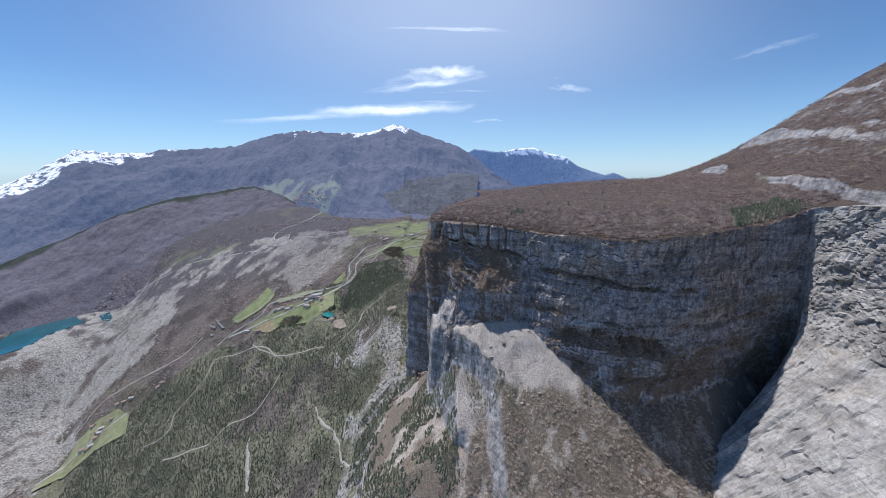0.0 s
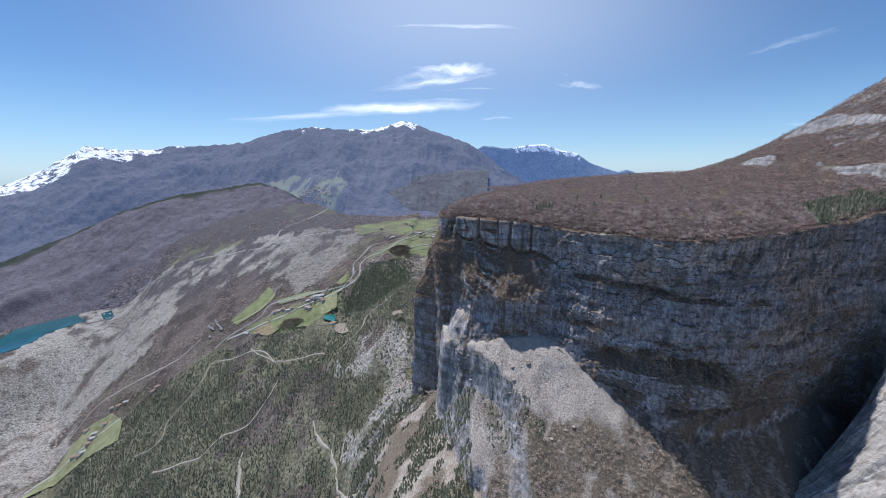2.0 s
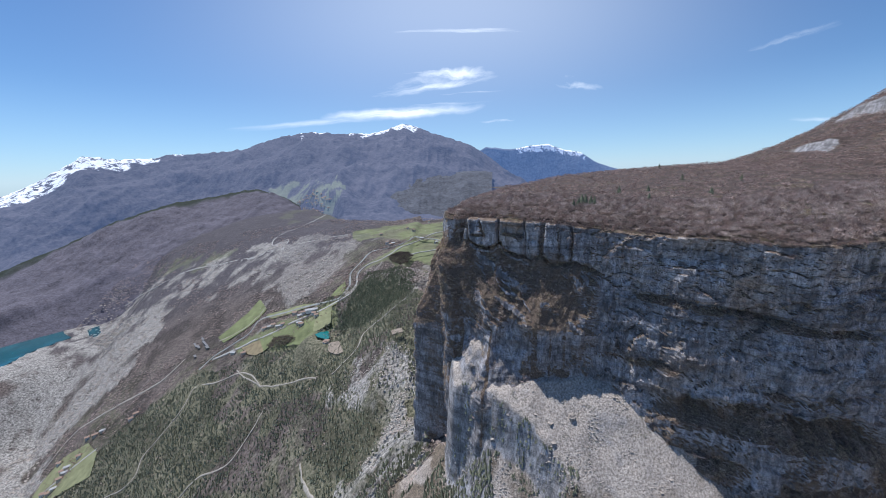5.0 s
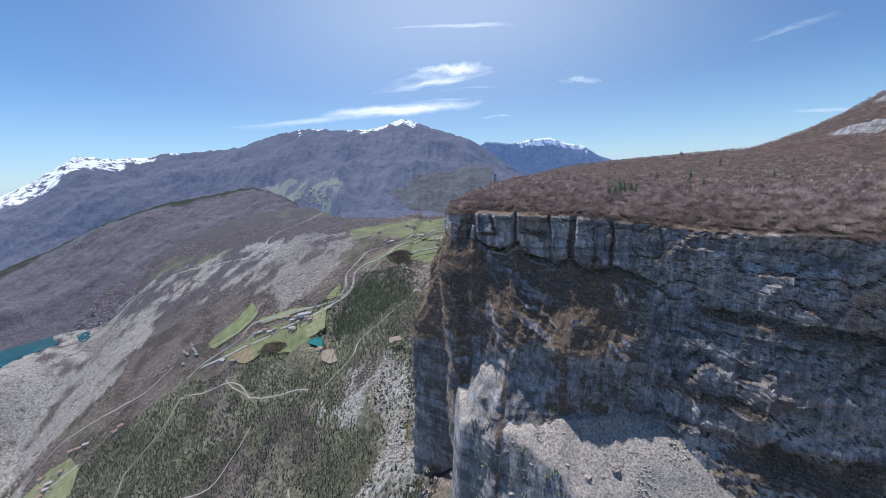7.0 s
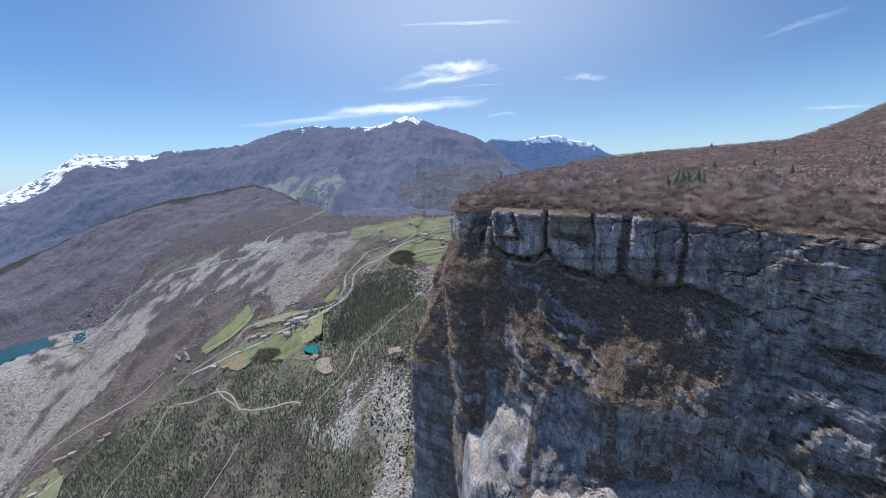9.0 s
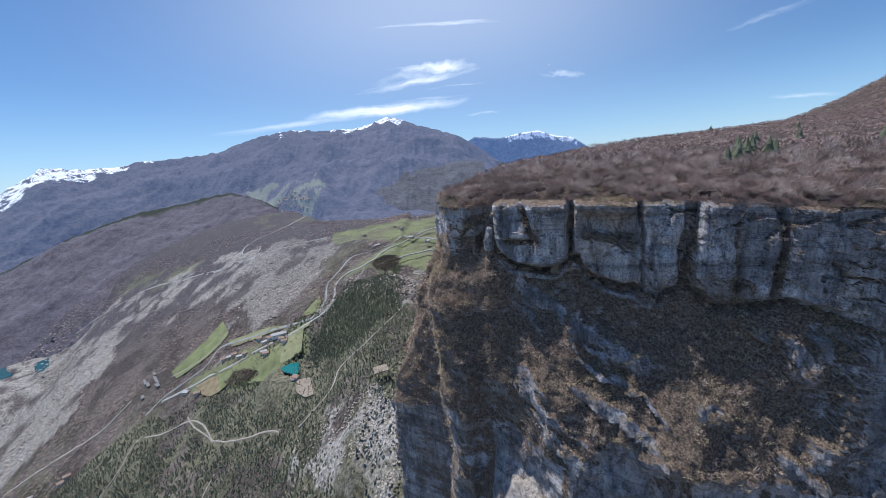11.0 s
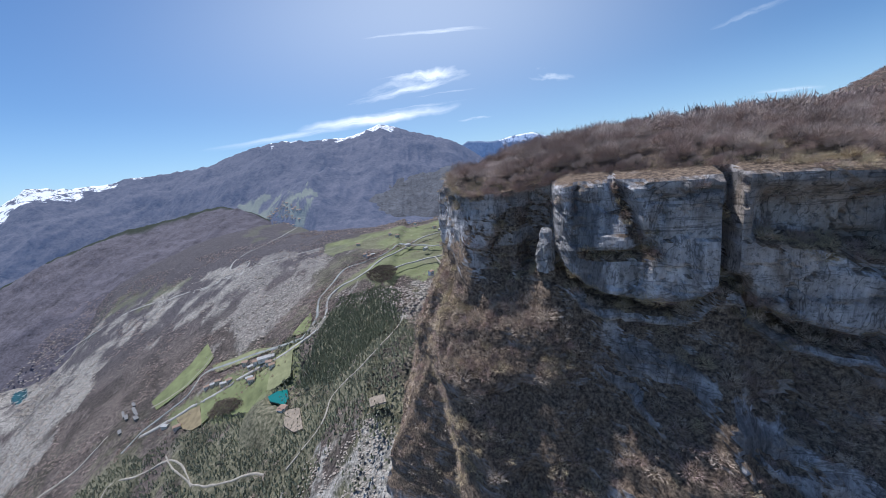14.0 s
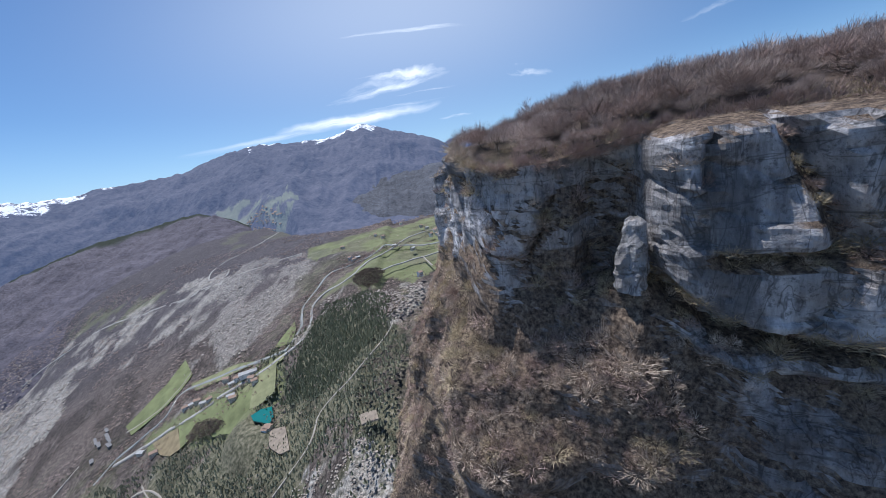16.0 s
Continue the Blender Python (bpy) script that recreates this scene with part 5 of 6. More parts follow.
def stone_shape(seed):
    """A rough block about one metre across."""
    r = np.random.default_rng(seed)
    bm = bmesh.new()
    bmesh.ops.create_icosphere(bm, subdivisions=1, radius=0.5)
    for v in bm.verts:
        v.co = Vector([np.sign(c) * abs(c) ** 0.7 for c in v.co]) * (0.75 + 0.45 * r.random())
        v.co.z *= 0.75
    bm.verts.ensure_lookup_table()
    v = np.array([v.co[:] for v in bm.verts])
    f = np.array([[x.index for x in q.verts] for q in bm.faces])
    bm.free()
    return v, f


def spread(n, x0, x1, y0, y1):
    return np.stack([rng.uniform(x0, x1, n), rng.uniform(y0, y1, n)], -1)


def stuff(name, shapes, xyz, height, width, mat, label, category):
    n = len(xyz)
    h = height * rng.uniform(0.65, 1.3, n)
    w = width * rng.uniform(0.7, 1.3, n)
    v, f = scatter(shapes, xyz, h, w, rng.uniform(0, 6.283, n))
    return mesh_object(name, v, f, mat, None, label, category, "stuff", flat=True)


TREES = [bare_tree(k, short=0.12) for k in range(8)]
NEAR_TREES = [bare_tree(30 + k, 6, 800, 0.42, 0.0028, 0.12)[1] for k in range(6)]
MID_TREES = [bare_tree(40 + k, 6, 170, 0.42, 0.009)[1] for k in range(6)]
SPARSE_TREES = [bare_tree(10 + k, 6, 52, 0.42, 0.024)[1] for k in range(6)]
THIN_TREES = [bare_tree(20 + k, 4, 20, 0.42, 0.040)[1] for k in range(6)]
PINES = [pine_tree(k) for k in range(6)]
SHRUBS = [shrub(k) for k in range(8)]
FAR_SHRUBS = [shrub(20 + k, 60, 0.018) for k in range(8)]
STONES = [stone_shape(k) for k in range(8)]


def raw_mesh(name, v, f, mat):
    me = bpy.data.meshes.new(name)
    me.from_pydata([tuple(p) for p in v], [], [tuple(int(i) for i in q) for q in f])
    me.materials.append(mat)
    return me


# wood on the shelf: single trees along the rim, then the rest of the wood
def plant_shelf():
    wood_meshes = [(raw_mesh("trunk", *t[0], BARK), raw_mesh("crown", *t[1], TWIG if k % 2 else TWIG_MID)) for k, t in enumerate(TREES)]
    masters = []
    for k, (trunk, crown) in enumerate(wood_meshes):
        m = thing("bare_tree", pose(0, 0, -900), ("leafless brown tree at the edge of the cliff", "leafless grey-brown tree in the wood above the cliff")[k % 2], "tree", "bare trees along the cliff edge")
        for name, data in (("trunk", trunk), ("crown", crown)):
            new(name, data).parent = m
        masters.append(m)
    n = 0
    while n < 300:
        x = rng.uniform(7, 150) if n < 240 else rng.uniform(150, 330)
        d = 0.5 + 13 * rng.random() ** 1.6
        y = float(rim_y(x)) + d
        s = rng.uniform(2.4, 4.0) * (0.75 if d < 3 else 1)
        m = pose(x, y, float(shelf_z(x, y)) - 0.1, 0, 0, rng.uniform(0, 360)) @ Matrix.Diagonal((s * 1.15, s * 1.15, s, 1))
        if n < len(masters):
            masters[n].matrix_world = m
        else:
            c = copy_thing(masters[n % len(masters)], m)
            c.matrix_world = m
        n += 1
    # the wood behind them
    p = spread(5200, 5, 520, 0, 1)
    d = 2 + 97 * rng.random(len(p)) ** 1.2
    p[:, 1] = rim_y(p[:, 0]) + d
    keep = rough(p[:, 0], p[:, 1], 3, 14, 3) > -0.42
    keep &= p[:, 0] > flank_x(np.maximum(p[:, 1] - 243.5, 0)) + 1.5
    keep &= d > 0.8 + 3 * rough(p[:, 0], p[:, 1], 8, 20, 2)
    p = p[keep]
    xyz = np.c_[p, shelf_z(p[:, 0], p[:, 1]) - 0.1]
    back = p[:, 1] - rim_y(p[:, 0])
    near = (back < 32) & (p[:, 0] < 88)
    middle = ~near & (back < 45) & (p[:, 0] < 200)
    shade = rng.integers(0, 4, len(p))
    for some, shapes, high in ((near, NEAR_TREES, 3.8), (middle, MID_TREES, 4.5), (~near & ~middle, SPARSE_TREES, 4.8)):
        for k, (mat, word) in enumerate(((TWIG, "brown"), (TWIG_MID, "grey-brown"), (TWIG_DARK, "dark brown"), (TWIG_PALE, "pale grey-brown"))):
            spots = xyz[some & (shade == k)] - (0, 0, 0.7)
            stuff("bare_wood", shapes, spots, high, 5.4, mat, "leafless " + word + " wood on the shelf above the cliff", "wood")
    p = np.concatenate([spread(9000, 20, 1100, 90, 610), spread(7500, 440, 1000, 5, 400)])
    p[:, 1] += rim_y(p[:, 0])
    rise = np.hypot(plateau(p[:, 0] + 3, p[:, 1]) - plateau(p[:, 0] - 3, p[:, 1]), plateau(p[:, 0], p[:, 1] + 3) - plateau(p[:, 0], p[:, 1] - 3)) / 6
    p = p[(rough(p[:, 0], p[:, 1], 5, 40, 3) > -0.45) & (rise < 0.85) & (p[:, 0] > flank_x(np.maximum(p[:, 1] - 243.5, 0)) + 3)]
    xyz = np.c_[p, shelf_z(p[:, 0], p[:, 1])]
    xyz[:, 2] += smooth(470, 620, p[:, 0]) * (rough(p[:, 0], p[:, 1], 31, 60, 4, ridged=True) * 5 + rough(p[:, 0], p[:, 1], 8, 22, 3) * 3)
    stuff("bare_wood", THIN_TREES, xyz, 4.4, 7.0, TWIG, "leafless brown wood on the hillside", "wood")
    # dry grass and shrubs at the very edge
    x = rng.uniform(5, 420, 2600)
    x = x[rough(x, 0 * x, 5, 9, 2) > 0.18]
    y = rim_y(x) + rng.uniform(-0.3, 3.0, len(x))
    stuff("dry_grass", FAR_SHRUBS, np.c_[x, y, shelf_z(x, y) - 0.15], 0.9, 1.5, DRY, "dry yellow grass and shrubs along the cliff edge", "grass")
    x = rng.uniform(5, 450, 1700)
    y = rim_y(x) + rng.uniform(-0.5, 1.6, len(x))
    keep = rough(x, 0 * x, 7, 7, 2) > -0.2
    x, y = x[keep], y[keep]
    stuff("rim_bushes", SHRUBS[:4], np.c_[x, y, shelf_z(x, y + 0.5) - rng.uniform(0.2, 1.4, len(x))], 2.2, 2.6, TWIG, "leafless brown bushes hanging over the cliff edge", "bush")
    # a few conifers among the bare trees
    for x, d, s in ((112, 47, 6.5), (115, 50, 7.0), (118, 48, 6.6), (109, 45, 5.4), (121, 51, 6.0), (114, 54, 6.8), (105, 43, 4.6), (168, 92, 5.5), (240, 130, 5.5), (205, 170, 5.5), (172, 150, 6.0), (300, 240, 6.5), (411, 430, 7), (345, 190, 6)):
        pine_thing(x, float(rim_y(x)) + d, float(shelf_z(x, float(rim_y(x)) + d)), 1.4 * s, "dark green conifer among bare trees")
    p = spread(520, 340, 450, 0, 1)
    p[:, 1] = rim_y(p[:, 0]) + 2 + 40 * rng.random(len(p)) * smooth(335, 385, p[:, 0])
    stuff("pine_thicket", PINES, np.c_[p, shelf_z(p[:, 0], p[:, 1]) - 0.2], 6.5, 6.0, DARK_PINE, "dark green pine thicket at the cliff edge", "thicket")


PINE_PARTS = []


def pine_thing(x, y, z, s, label):
    if not PINE_PARTS:
        PINE_PARTS.extend([raw_mesh("trunk", *stick((0, 0, -0.05), (0, 0, 0.5), 0.03, 0.015, 5), BARK), raw_mesh("crown", *pine_tree(3, 7, 11), DARK_PINE)])
    m = thing("conifer", pose(x, y, z - 0.1, 0, 0, (x * 37) % 360) @ Matrix.Diagonal((s, s, s, 1)), label, "tree", "conifers on the shelf")
    for name, data in zip(("trunk", "crown"), PINE_PARTS):
        new(name, data).parent = m


# scrub on the ledges and slopes of the cliff
def plant_cliff():
    V = CLIFF
    a = np.gradient(V, axis=0)
    b = np.gradient(V, axis=1)
    n = np.cross(a, b)
    n /= np.linalg.norm(n, axis=-1)[..., None] + 1e-9
    up = np.abs(n[..., 2])
    S, T = np.meshgrid(CLIFF_S, CLIFF_T, indexing="ij")
    zone = CLIFF_SCRUB
    patch = smooth(-0.25, 0.15, rough(S, T, 17, 16, 3))
    steep = smooth(0.22, 0.42, up + 0.25 * rough(S, T, 19, 7, 2))
    area = np.linalg.norm(np.cross(a, b), axis=-1)
    dens = area * (0.19 * zone * (0.25 + 0.75 * patch) * (0.6 + 0.7 * steep) + 0.25 * smooth(0.45, 0.65, up) * smooth(2, 6, T)) * (CLIFF_T[None] < 170)
    dens[WALL_END:] *= 0.08
    pick = rng.random(dens.shape) < dens
    p = V[pick] - (0, 0, 0.15)
    k = rng.random(len(p))
    tan = (rough(p[:, 0], p[:, 1], p[:, 2], 13, 2) + (k - 0.5)) > 0.14
    close = (p[:, 0] < 62) & (p[:, 2] > -98)
    large = rng.random(len(p)) < 0.45 * smooth(-0.15, 0.2, rough(p[:, 0], p[:, 1], p[:, 2], 9, 2))
    shade = rng.integers(0, 2, len(p))
    for shapes, here in ((SHRUBS, close), (FAR_SHRUBS, ~close)):
        for size, some in ((1.0, here & ~large), (1.55, here & large)):
            stuff("cliff_scrub", shapes, p[some & ~tan & (shade == 0)], 1.9 * size, 2.6 * size, TWIG, "leafless brown scrub on the ledges of the cliff", "scrub")
            stuff("cliff_scrub", shapes, p[some & ~tan & (shade == 1)], 2.1 * size, 2.7 * size, TWIG_GREY, "leafless greyish scrub on the ledges of the cliff", "scrub")
            stuff("cliff_scrub", shapes, p[some & tan], 1.6 * size, 2.5 * size, DRY, "dry yellow grass and scrub on the ledges of the cliff", "scrub")


def slope_z(x, y):
    return low_ground(x, y) + 1.0 + rough(x, y, 5, 38, 3) * 5


def plant_slopes():
    # brown scrub and small trees on the fan under the wall
    p = spread(7500, 20, 300, -60, 165)
    z = slope_z(p[:, 0], p[:, 1])
    keep = (p[:, 1] - 0.3 * np.maximum(p[:, 0] - 140, 0) + rough(p[:, 0], p[:, 1], 2, 30, 3) * 22 < 124 + rng.normal(0, 6, len(p))) & (p[:, 1] < rim_y(p[:, 0]) - 6) & (rough(p[:, 0], p[:, 1], 12, 12, 2) > -0.45)
    p, z = p[keep], z[keep]
    stuff("scrub_wood", SPARSE_TREES, np.c_[p, z], 3.6, 3.8, TWIG_GREY, "leafless reddish brown scrub wood on the scree", "wood")
    p = spread(2600, -60, 180, 70, 205)
    z = slope_z(p[:, 0], p[:, 1])
    keep = rough(p[:, 0], p[:, 1], 6, 18, 3) > 0.12
    stuff("scree_bushes", FAR_SHRUBS, np.c_[p, z][keep], 1.7, 2.3, PINE, "small dark bushes on the scree", "bush")
    # small pines along the rock step
    p = spread(4000, -40, 110, 60, 200)
    off = below_step(p[:, 0], p[:, 1])
    keep = (np.abs(off - 10) < 14) & (rough(p[:, 0], p[:, 1], 23, 18, 2) > -0.05) & (p[:, 0] < 95)
    p = p[keep]
    stuff("step_pines", PINES, np.c_[p, slope_z(p[:, 0], p[:, 1])], 2.8, 3.0, PINE, "small dark pines along the rock step in the scree", "bush")
    p = spread(10000, -108, 30, 30, 262)
    keep = (below_step(p[:, 0], p[:, 1]) > 6) & (rough(p[:, 0] + 0.5 * p[:, 1], 2.2 * (p[:, 1] - 0.5 * p[:, 0]), 27, 40, 3) > -0.06)
    p = p[keep]
    stuff("apron_pines", PINES, np.c_[p, slope_z(p[:, 0], p[:, 1])], 4.2, 3.8, PINE, "dark pines scattered over pale scree", "wood")
    # pines on the valley side
    p = spread(44000, -900, 0, 60, 860)
    x, y = p.T
    keep = soft_inside(x, y, PINE_EDGE, 30, 6) > 0
    keep &= rough(x, y, 6, 110, 4) + 0.35 * rng.random(len(x)) > -0.16
    for loop in [*STONY, POND_LINE]:
        keep &= ~(inside(x, y, loop) & (rng.random(len(x)) < 0.8))
    keep &= ~(inside(x, y, [(-150, 120), (40, 60), (30, 330), (-70, 380), (-130, 280)]) & (rng.random(len(x)) < 0.85))
    for line in TRACKS:
        c = curve_points(line, 10)
        near = np.full(len(x), 1e9)
        for q in c:
            near = np.minimum(near, (x - q[0]) ** 2 + (y - q[1]) ** 2)
        keep &= near > 36
    for loop in FIELDS:
        keep &= ~inside(x, y, loop)
    p = p[keep]
    stuff("pine_wood", PINES, np.c_[p, low_ground(p[:, 0], p[:, 1])], 4.6, 5.2, PINE, "dark green pine wood on the valley side", "wood")
    # the dense dark wood beside the pond
    loop = [(-238, 655), (-222, 780), (-200, 850), (-110, 830), (-66, 770), (-74, 690), (-150, 615), (-200, 640)]
    p = spread(6000, -240, -60, 610, 855)
    p = p[inside(p[:, 0], p[:, 1], loop)]
    stuff("pine_wood", PINES, np.c_[p, low_ground(p[:, 0], p[:, 1])], 4.8, 5.4, DARK_PINE, "dense dark green pine wood beside the pond", "wood")
    # bare trees between the pines, along the river and on the boulder fields
    p = spread(36000, -1500, 60, 120, 1600)
    x, y = p.T
    keep = (rough(x, y, 16, 90, 4) > 0.0) & ~(inside(x, y, PINE_EDGE) & (rng.random(len(x)) < 0.85))
    for loop in [*FIELDS, POND_LINE, LAKE_LINE, LAKE_ARM]:
        keep &= ~inside(x, y, loop)
    keep &= ~(inside(x, y, MEADOW) & (rng.random(len(x)) < 0.97)) & ~(inside(x, y, STONY[0]) & (rng.random(len(x)) < 0.85)) & ~(inside(x, y, STONY[1]) & (rng.random(len(x)) < 0.75))
    p = p[keep]
    stuff("bare_wood", THIN_TREES, np.c_[p, low_ground(p[:, 0], p[:, 1])], 4.6, 8.0, TWIG_MID, "leafless grey-brown wood in the valley", "wood")


def plant_river():
    # leafless alders along the river and round the farms
    c = curve_points(RIVER_LINE, 5)
    c = np.repeat(c, 9, 0)
    p = c + rng.normal(0, 1, c.shape) * (9 + 10 * np.abs(rough(c[:, 0], c[:, 1], 7, 60, 2)))[:, None]
    gap = np.full(len(p), 1e9)
    for q in curve_points(RIVER_LINE, 5):
        gap = np.minimum(gap, np.hypot(p[:, 0] - q[0], p[:, 1] - q[1]))
    p = p[(gap > 6) & (rough(p[:, 0], p[:, 1], 9, 40, 2) > -0.25)]
    stuff("riverside_trees", THIN_TREES, np.c_[p, low_ground(p[:, 0], p[:, 1]) - 0.5], 5.5, 7.0, TWIG, "dark leafless trees along the river", "wood")
    p = np.concatenate([np.array(q) + rng.normal(0, 14, (26, 2)) for q in [BARN, *FARMS, *HAMLET, *PLAIN_HOUSES]])
    stuff("garden_trees", SPARSE_TREES, np.c_[p, low_ground(p[:, 0], p[:, 1]) - 0.2], 4.5, 4.5, TWIG, "leafless garden trees and hedges round the farms", "wood")


def build_works():
    """Grey works of the power station beside the river."""
    plan = ((22, 5, 2.5), (26, 4.5, 2.5), (18, 6, 3), (30, 3.5, 2), (20, 4, 2.5), (24, 4, 2.5), (16, 5, 2.5))
    for k, ((x, y), (long, wide, high)) in enumerate(zip(WORKS, plan)):
        h = thing("works_building", pose(x, y, float(low_ground(x, y)) + 0.6, 0, 0, 133 + 4 * (k % 3)), "low grey concrete works building beside the river", "building", "works by the river")
        bm = bmesh.new()
        box(bm, -long / 2, long / 2, -wide / 2, wide / 2, -4, high)
        part("wall", bm, CONCRETE, h)
        bm = bmesh.new()
        box(bm, -long / 2 - 0.4, long / 2 + 0.4, -wide / 2 - 0.4, wide / 2 + 0.4, high, high + 0.4)
        part("roof", bm, DARK_ROOF, h)
        for i in range(int(long // 6)):
            bm = bmesh.new()
            x0 = -long / 2 + 2 + 6 * i
            box(bm, x0, x0 + 2, -wide / 2 - 0.05, -wide / 2 + 0.05, high * 0.4, high * 0.75)
            part("window", bm, GLASS, h)


def strew_stones():
    p = spread(5500, 0, 190, 100, 195)
    z = slope_z(p[:, 0], p[:, 1])
    keep = rough(p[:, 0], p[:, 1], 9, 26, 3) > -0.2
    stuff("loose_stones", STONES, np.c_[p, z][keep], 0.8, 1.0, STONE, "loose grey limestone blocks on the scree", "stones")
    blocks = raw_mesh("boulder", *STONES[0], STONE), raw_mesh("boulder", *STONES[3], STONE), raw_mesh("boulder", *STONES[5], STONE)
    spots = spread(60, 25, 140, 118, 186)
    for k, (x, y) in enumerate(spots):
        s = float(0.8 + 2.0 * rng.random() ** 2)
        ob = new("boulder", blocks[k % 3])
        ob.matrix_world = pose(x, y, float(slope_z(x, y)) + 0.25 * s, 0, 0, k * 47) @ Matrix.Diagonal((s, s * 1.2, s, 1))
        tagged(ob, "angular grey limestone boulder lying on the scree", "boulder", "boulders on the scree")
    for i, loop in enumerate(STONY):
        lo, hi = np.min(loop, 0), np.max(loop, 0)
        p = spread((9000, 2500, 2200, 900, 2500, 1200)[i], lo[0], hi[0], lo[1], hi[1])
        p = p[(soft_inside(p[:, 0], p[:, 1], loop, 40, i) > 0) & (p[:, 0] > -1500) & (rough(p[:, 0], p[:, 1], 44, 55, 4) + 0.5 * rough(p[:, 0], p[:, 1], 48, 190, 3) > -0.18)]
        stuff("boulder_field", STONES, np.c_[p, low_ground(p[:, 0], p[:, 1]) + 0.5], (3.0, 3.0, 1.4, 2.0, 3.0, 2.4)[i], (4.4, 4.4, 1.8, 3.0, 4.4, 3.6)[i], STONE, "field of grey landslide boulders with scrub between", "boulders")


# ---- buildings ----
def box(bm, x0, x1, y0, y1, z0, z1):
    vs = [bm.verts.new(c) for c in ((x0, y0, z0), (x1, y0, z0), (x1, y1, z0), (x0, y1, z0), (x0, y0, z1), (x1, y0, z1), (x1, y1, z1), (x0, y1, z1))]
    for f in ((3, 2, 1, 0), (4, 5, 6, 7), (0, 1, 5, 4), (1, 2, 6, 5), (2, 3, 7, 6), (3, 0, 4, 7)):
        bm.faces.new([vs[i] for i in f])


def house(name, label, long, wide, high, wall, roof, chimney=True):
    """A gabled house with roof, door, windows and chimney."""
    h = thing(name, pose(0, 0, -900), label, "house" if name == "house" else "building", "houses in the valley")
    rise = wide * 0.24
    bm = bmesh.new()
    box(bm, -long / 2, long / 2, -wide / 2, wide / 2, -3, high)
    ridge = [bm.verts.new((x, 0, high + rise)) for x in (-long / 2, long / 2)]
    tops = sorted((v for v in bm.verts if abs(v.co.z - high) < 1e-4), key=lambda v: (v.co.x, v.co.y))
    bm.faces.new((tops[0], ridge[0], tops[1]))
    bm.faces.new((tops[2], tops[3], ridge[1]))
    part("wall", bm, wall, h)
    bm = bmesh.new()
    e = 0.6
    for side in (-1, 1):
        drop = rise * e / (wide / 2)
        a = [(-long / 2 - e, side * (wide / 2 + e), high - drop), (long / 2 + e, side * (wide / 2 + e), high - drop), (long / 2 + e, 0, high + rise), (-long / 2 - e, 0, high + rise)]
        lo = [bm.verts.new((x, y, z + 0.02)) for x, y, z in a]
        hi = [bm.verts.new((x, y, z + 0.27)) for x, y, z in a]
        for q in ((3, 2, 1, 0), ):
            bm.faces.new([lo[i] for i in q])
        bm.faces.new(hi)
        for i in range(4):
            j = (i + 1) % 4
            bm.faces.new((lo[i], lo[j], hi[j], hi[i]))
    bmesh.ops.recalc_face_normals(bm, faces=bm.faces[:])
    part("roof", bm, roof, h)
    if chimney:
        bm = bmesh.new()
        box(bm, long * 0.2, long * 0.2 + 0.7, 0.5, 1.2, high, high + rise + 1.0)
        part("chimney", bm, wall, h)
    bm = bmesh.new()
    box(bm, -0.5, 0.5, -wide / 2 - 0.05, -wide / 2 + 0.02, 0, 2.05)
    part("door", bm, BARK, h)
    for side in (-1, 1):
        for x in (-long * 0.32, long * 0.32):
            for z in ((1.0, 3.6) if high > 5 else (1.0,)):
                bm = bmesh.new()
                y = side * wide / 2
                box(bm, x - 0.55, x + 0.55, y - 0.05, y + 0.05, z, z + 1.3)
                part("window", bm, GLASS, h)
    return h


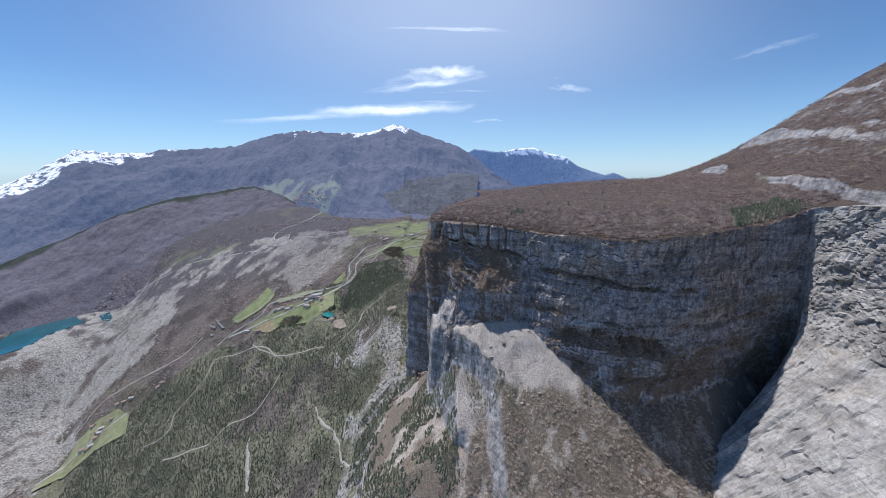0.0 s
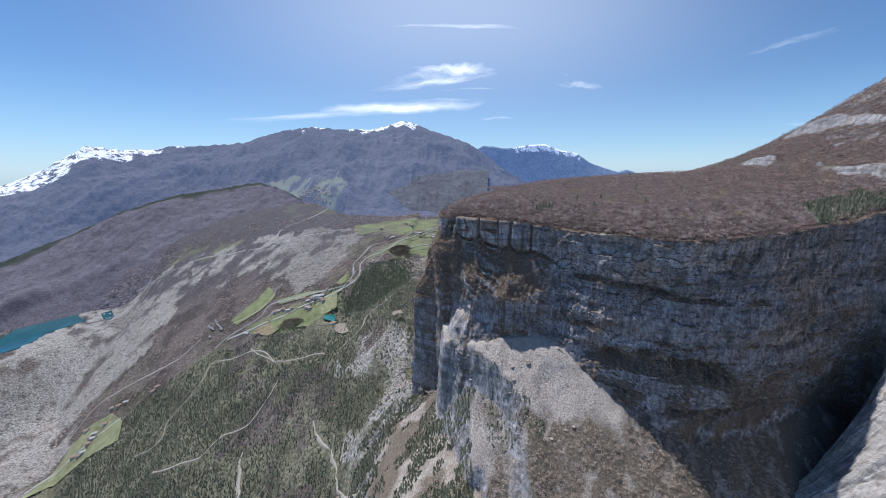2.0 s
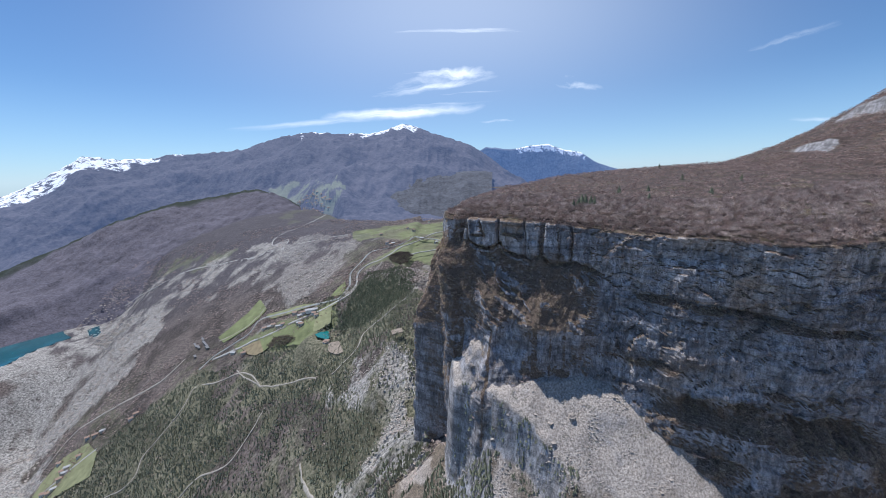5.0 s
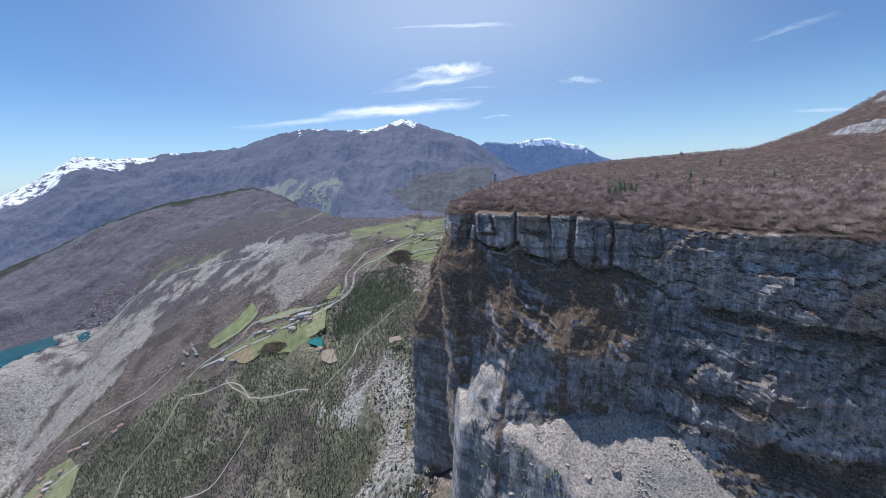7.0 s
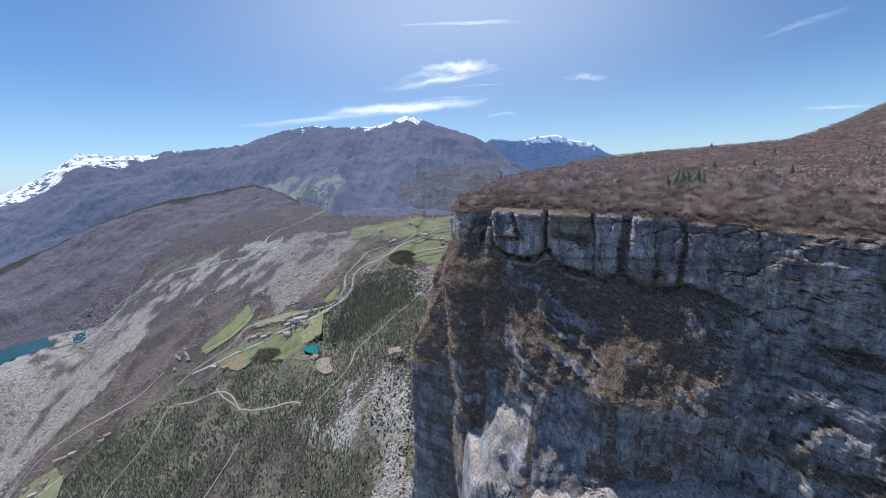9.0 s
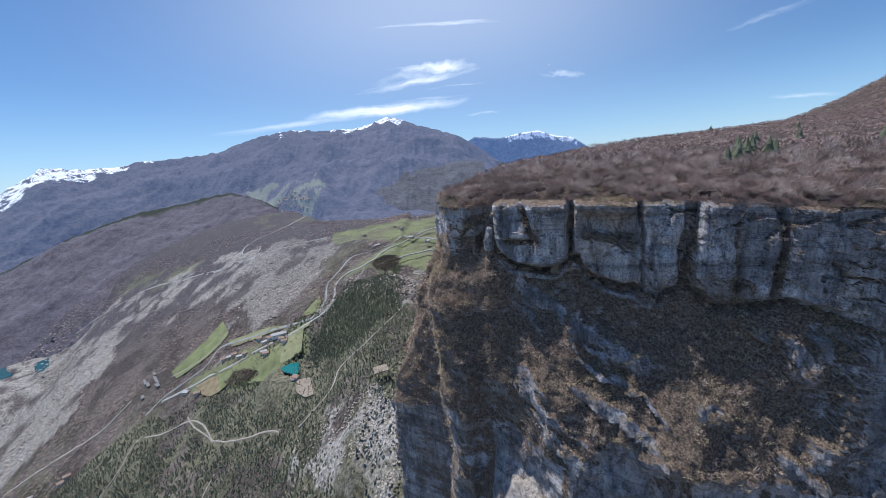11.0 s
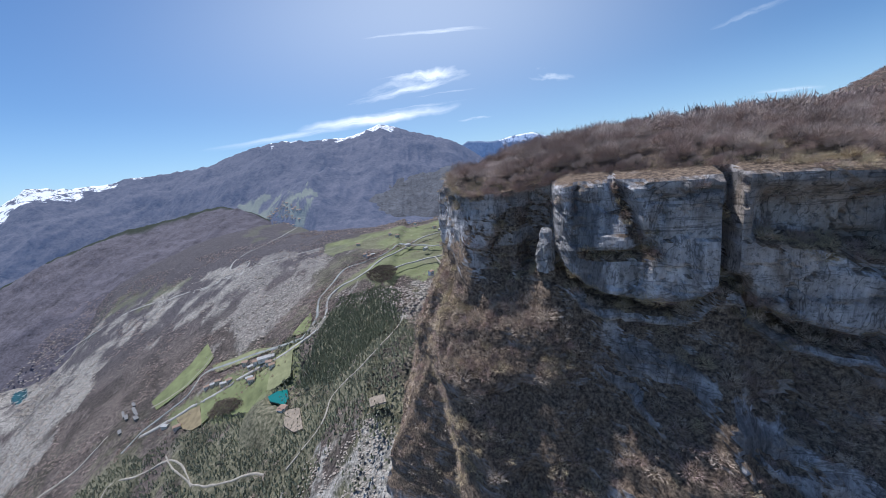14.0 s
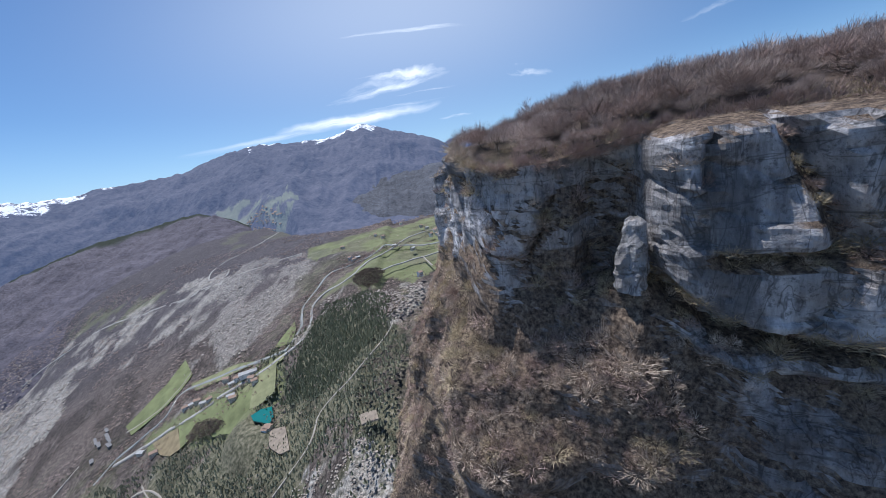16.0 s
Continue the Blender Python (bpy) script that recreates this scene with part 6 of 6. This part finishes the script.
def build_houses():
    kinds = [house("house", "pale plastered house with a clay tile roof", 11, 8, 6, PLASTER, TILES), house("house", "white plastered house with a brown tile roof", 9, 8, 6.2, WHITE_WALL, TILES),
             house("house", "low pale house with a grey roof", 12, 7, 4, PLASTER, GREY_ROOF), house("farm_building", "long white farm building with a grey roof", 28, 11, 5.5, WHITE_WALL, GREY_ROOF, False)]
    used = set()

    def put(k, x, y, turn):
        z = float(low_ground(x, y)) + 0.6
        if k not in used:
            used.add(k)
            kinds[k].matrix_world = pose(x, y, z, 0, 0, turn)
        else:
            copy_thing(kinds[k], pose(x, y, z, 0, 0, turn))

    put(3, *BARN, 22)
    for i, (x, y) in enumerate(FARMS):
        put((0, 1, 2)[i % 3], x, y, 15 + 40 * rough(x * 1.0, y * 1.0, 0, 30, 1))
    for i, (x, y) in enumerate(HAMLET):
        put((1, 0, 2)[i % 3], x, y, 40 + 30 * rough(x * 1.0, y * 1.0, 0, 30, 1))
    for i, (x, y) in enumerate(PLAIN_HOUSES):
        put((1, 0, 2)[i % 3], x, y, 25 + 50 * rough(x * 1.0, y * 1.0, 4, 30, 1))
    far = house("house", "small pale house of a distant village", 12, 9, 7, WHITE_WALL, TILES, False)
    first = True
    loop = TOWN
    lo, hi = np.min(loop, 0), np.max(loop, 0)
    q = spread(240, lo[0], hi[0], lo[1], hi[1])
    q = q[inside(q[:, 0], q[:, 1], loop)][:60]
    sites = [(float(x), float(y), float(low_ground(x, y)) + 1, 0.62) for x, y in q]
    # the village on the terrace below the mountain
    slope = [(-1080, 2440), (-970, 2400), (-740, 2120), (-570, 1825), (-620, 1815), (-850, 2110)]
    q = spread(900, -1100, -560, 1800, 2450)
    q = q[inside(q[:, 0], q[:, 1], slope)][:110]
    for x, y in q:
        hit, at, normal, index = MOUNTAIN.ray_cast(Vector((x, y, 900)), Vector((0, 0, -1)))
        if hit:
            sites.append((float(x), float(y), at.z + 0.5, 1.0))
    for x, y, z, size in sites:
        m = pose(x, y, z, 0, 0, float(rng.uniform(0, 180))) @ Matrix.Scale(size, 4)
        if first:
            far.matrix_world, first = m, False
        else:
            copy_thing(far, m).matrix_world = m


def build_rocks():
    """The needle and the round boulder that stand out from the cliff."""
    rings, sides, v = 22, 16, []
    for k in range(rings):
        h = k / (rings - 1)
        a = np.arange(sides) * 2 * np.pi / sides
        rad = (1.75 - 0.75 * h) * (0.3 if k == rings - 1 else 0.75 if k == rings - 2 else 1)
        rr = rad * (1 + 0.60 * rough(np.cos(a) * 2, np.sin(a) * 2, h * 3, 1.1, 3) + 0.34 * rough(np.cos(a) * 3, np.sin(a) * 3, h * 7, 1, 3))
        v.append(np.stack([np.cos(a) * rr + 0.5 * h, np.sin(a) * rr, np.full(sides, h * 8.5)], -1))
    f = []
    for k in range(rings - 1):
        for i in range(sides):
            j = (i + 1) % sides
            f.append((k * sides + i, k * sides + j, (k + 1) * sides + j, (k + 1) * sides + i))
    ob = mesh_object("rock_needle", np.concatenate(v), f, ROCK, None, "slender grey limestone needle on the scrubby ledge", "rock", flat=True)
    ob.matrix_world = pose(18.5, 233.5, -42.5, 4, -4, 20)
    gap = (CLIFF[..., 0] - 63) ** 2 + (CLIFF[..., 2] + 84) ** 2
    seat = CLIFF[np.unravel_index(np.argmin(gap), gap.shape)]
    for x, y, z, s, label in ((float(seat[0]), float(seat[1]) - 1.2, float(seat[2]), 5.5, "large round limestone boulder stuck on the scrubby slope"),
                              (20, 203, float(slope_z(20, 203)) + 0.8, 3.5, "grey limestone block on the rocky ledge"), (86, 168, float(slope_z(86, 168)) + 0.8, 5.0, "large angular limestone block lying on the scree")):
        bm = bmesh.new()
        bmesh.ops.create_icosphere(bm, subdivisions=4, radius=0.5)
        for w in bm.verts:
            n = w.co.normalized()
            w.co *= 1 + 0.45 * float(rough(n.x * 2 + x, n.y * 2, n.z * 2, 1.0, 4))
        ob = part("boulder", bm, STONE, None)
        ob.matrix_world = pose(x, y, z, 20, 10, x * 3) @ Matrix.Diagonal((s, s, s * 0.9, 1))
        tagged(ob, label, "boulder")


def plant_hillock():
    """The round wooded knoll and the dark copses in the meadows."""
    for loop, n, high in ((KNOLL, 900, 5.0), (COPSE, 320, 4.0)):
        lo, hi = np.min(loop, 0), np.max(loop, 0)
        p = spread(n * 2, lo[0], hi[0], lo[1], hi[1])
        p = p[inside(p[:, 0], p[:, 1], loop)][:n]
        c = np.mean(loop, 0)
        bulge = 6 * np.exp(-((p[:, 0] - c[0]) ** 2 + (p[:, 1] - c[1]) ** 2) / 900)
        stuff("copse", THIN_TREES, np.c_[p, low_ground(p[:, 0], p[:, 1]) + bulge - 1], high, 8.0, BARK, "dark leafless copse standing in green meadows", "copse")


build_rocks()
plant_hillock()
plant_shelf()
plant_cliff()
plant_slopes()
plant_river()
strew_stones()
build_houses()
build_works()
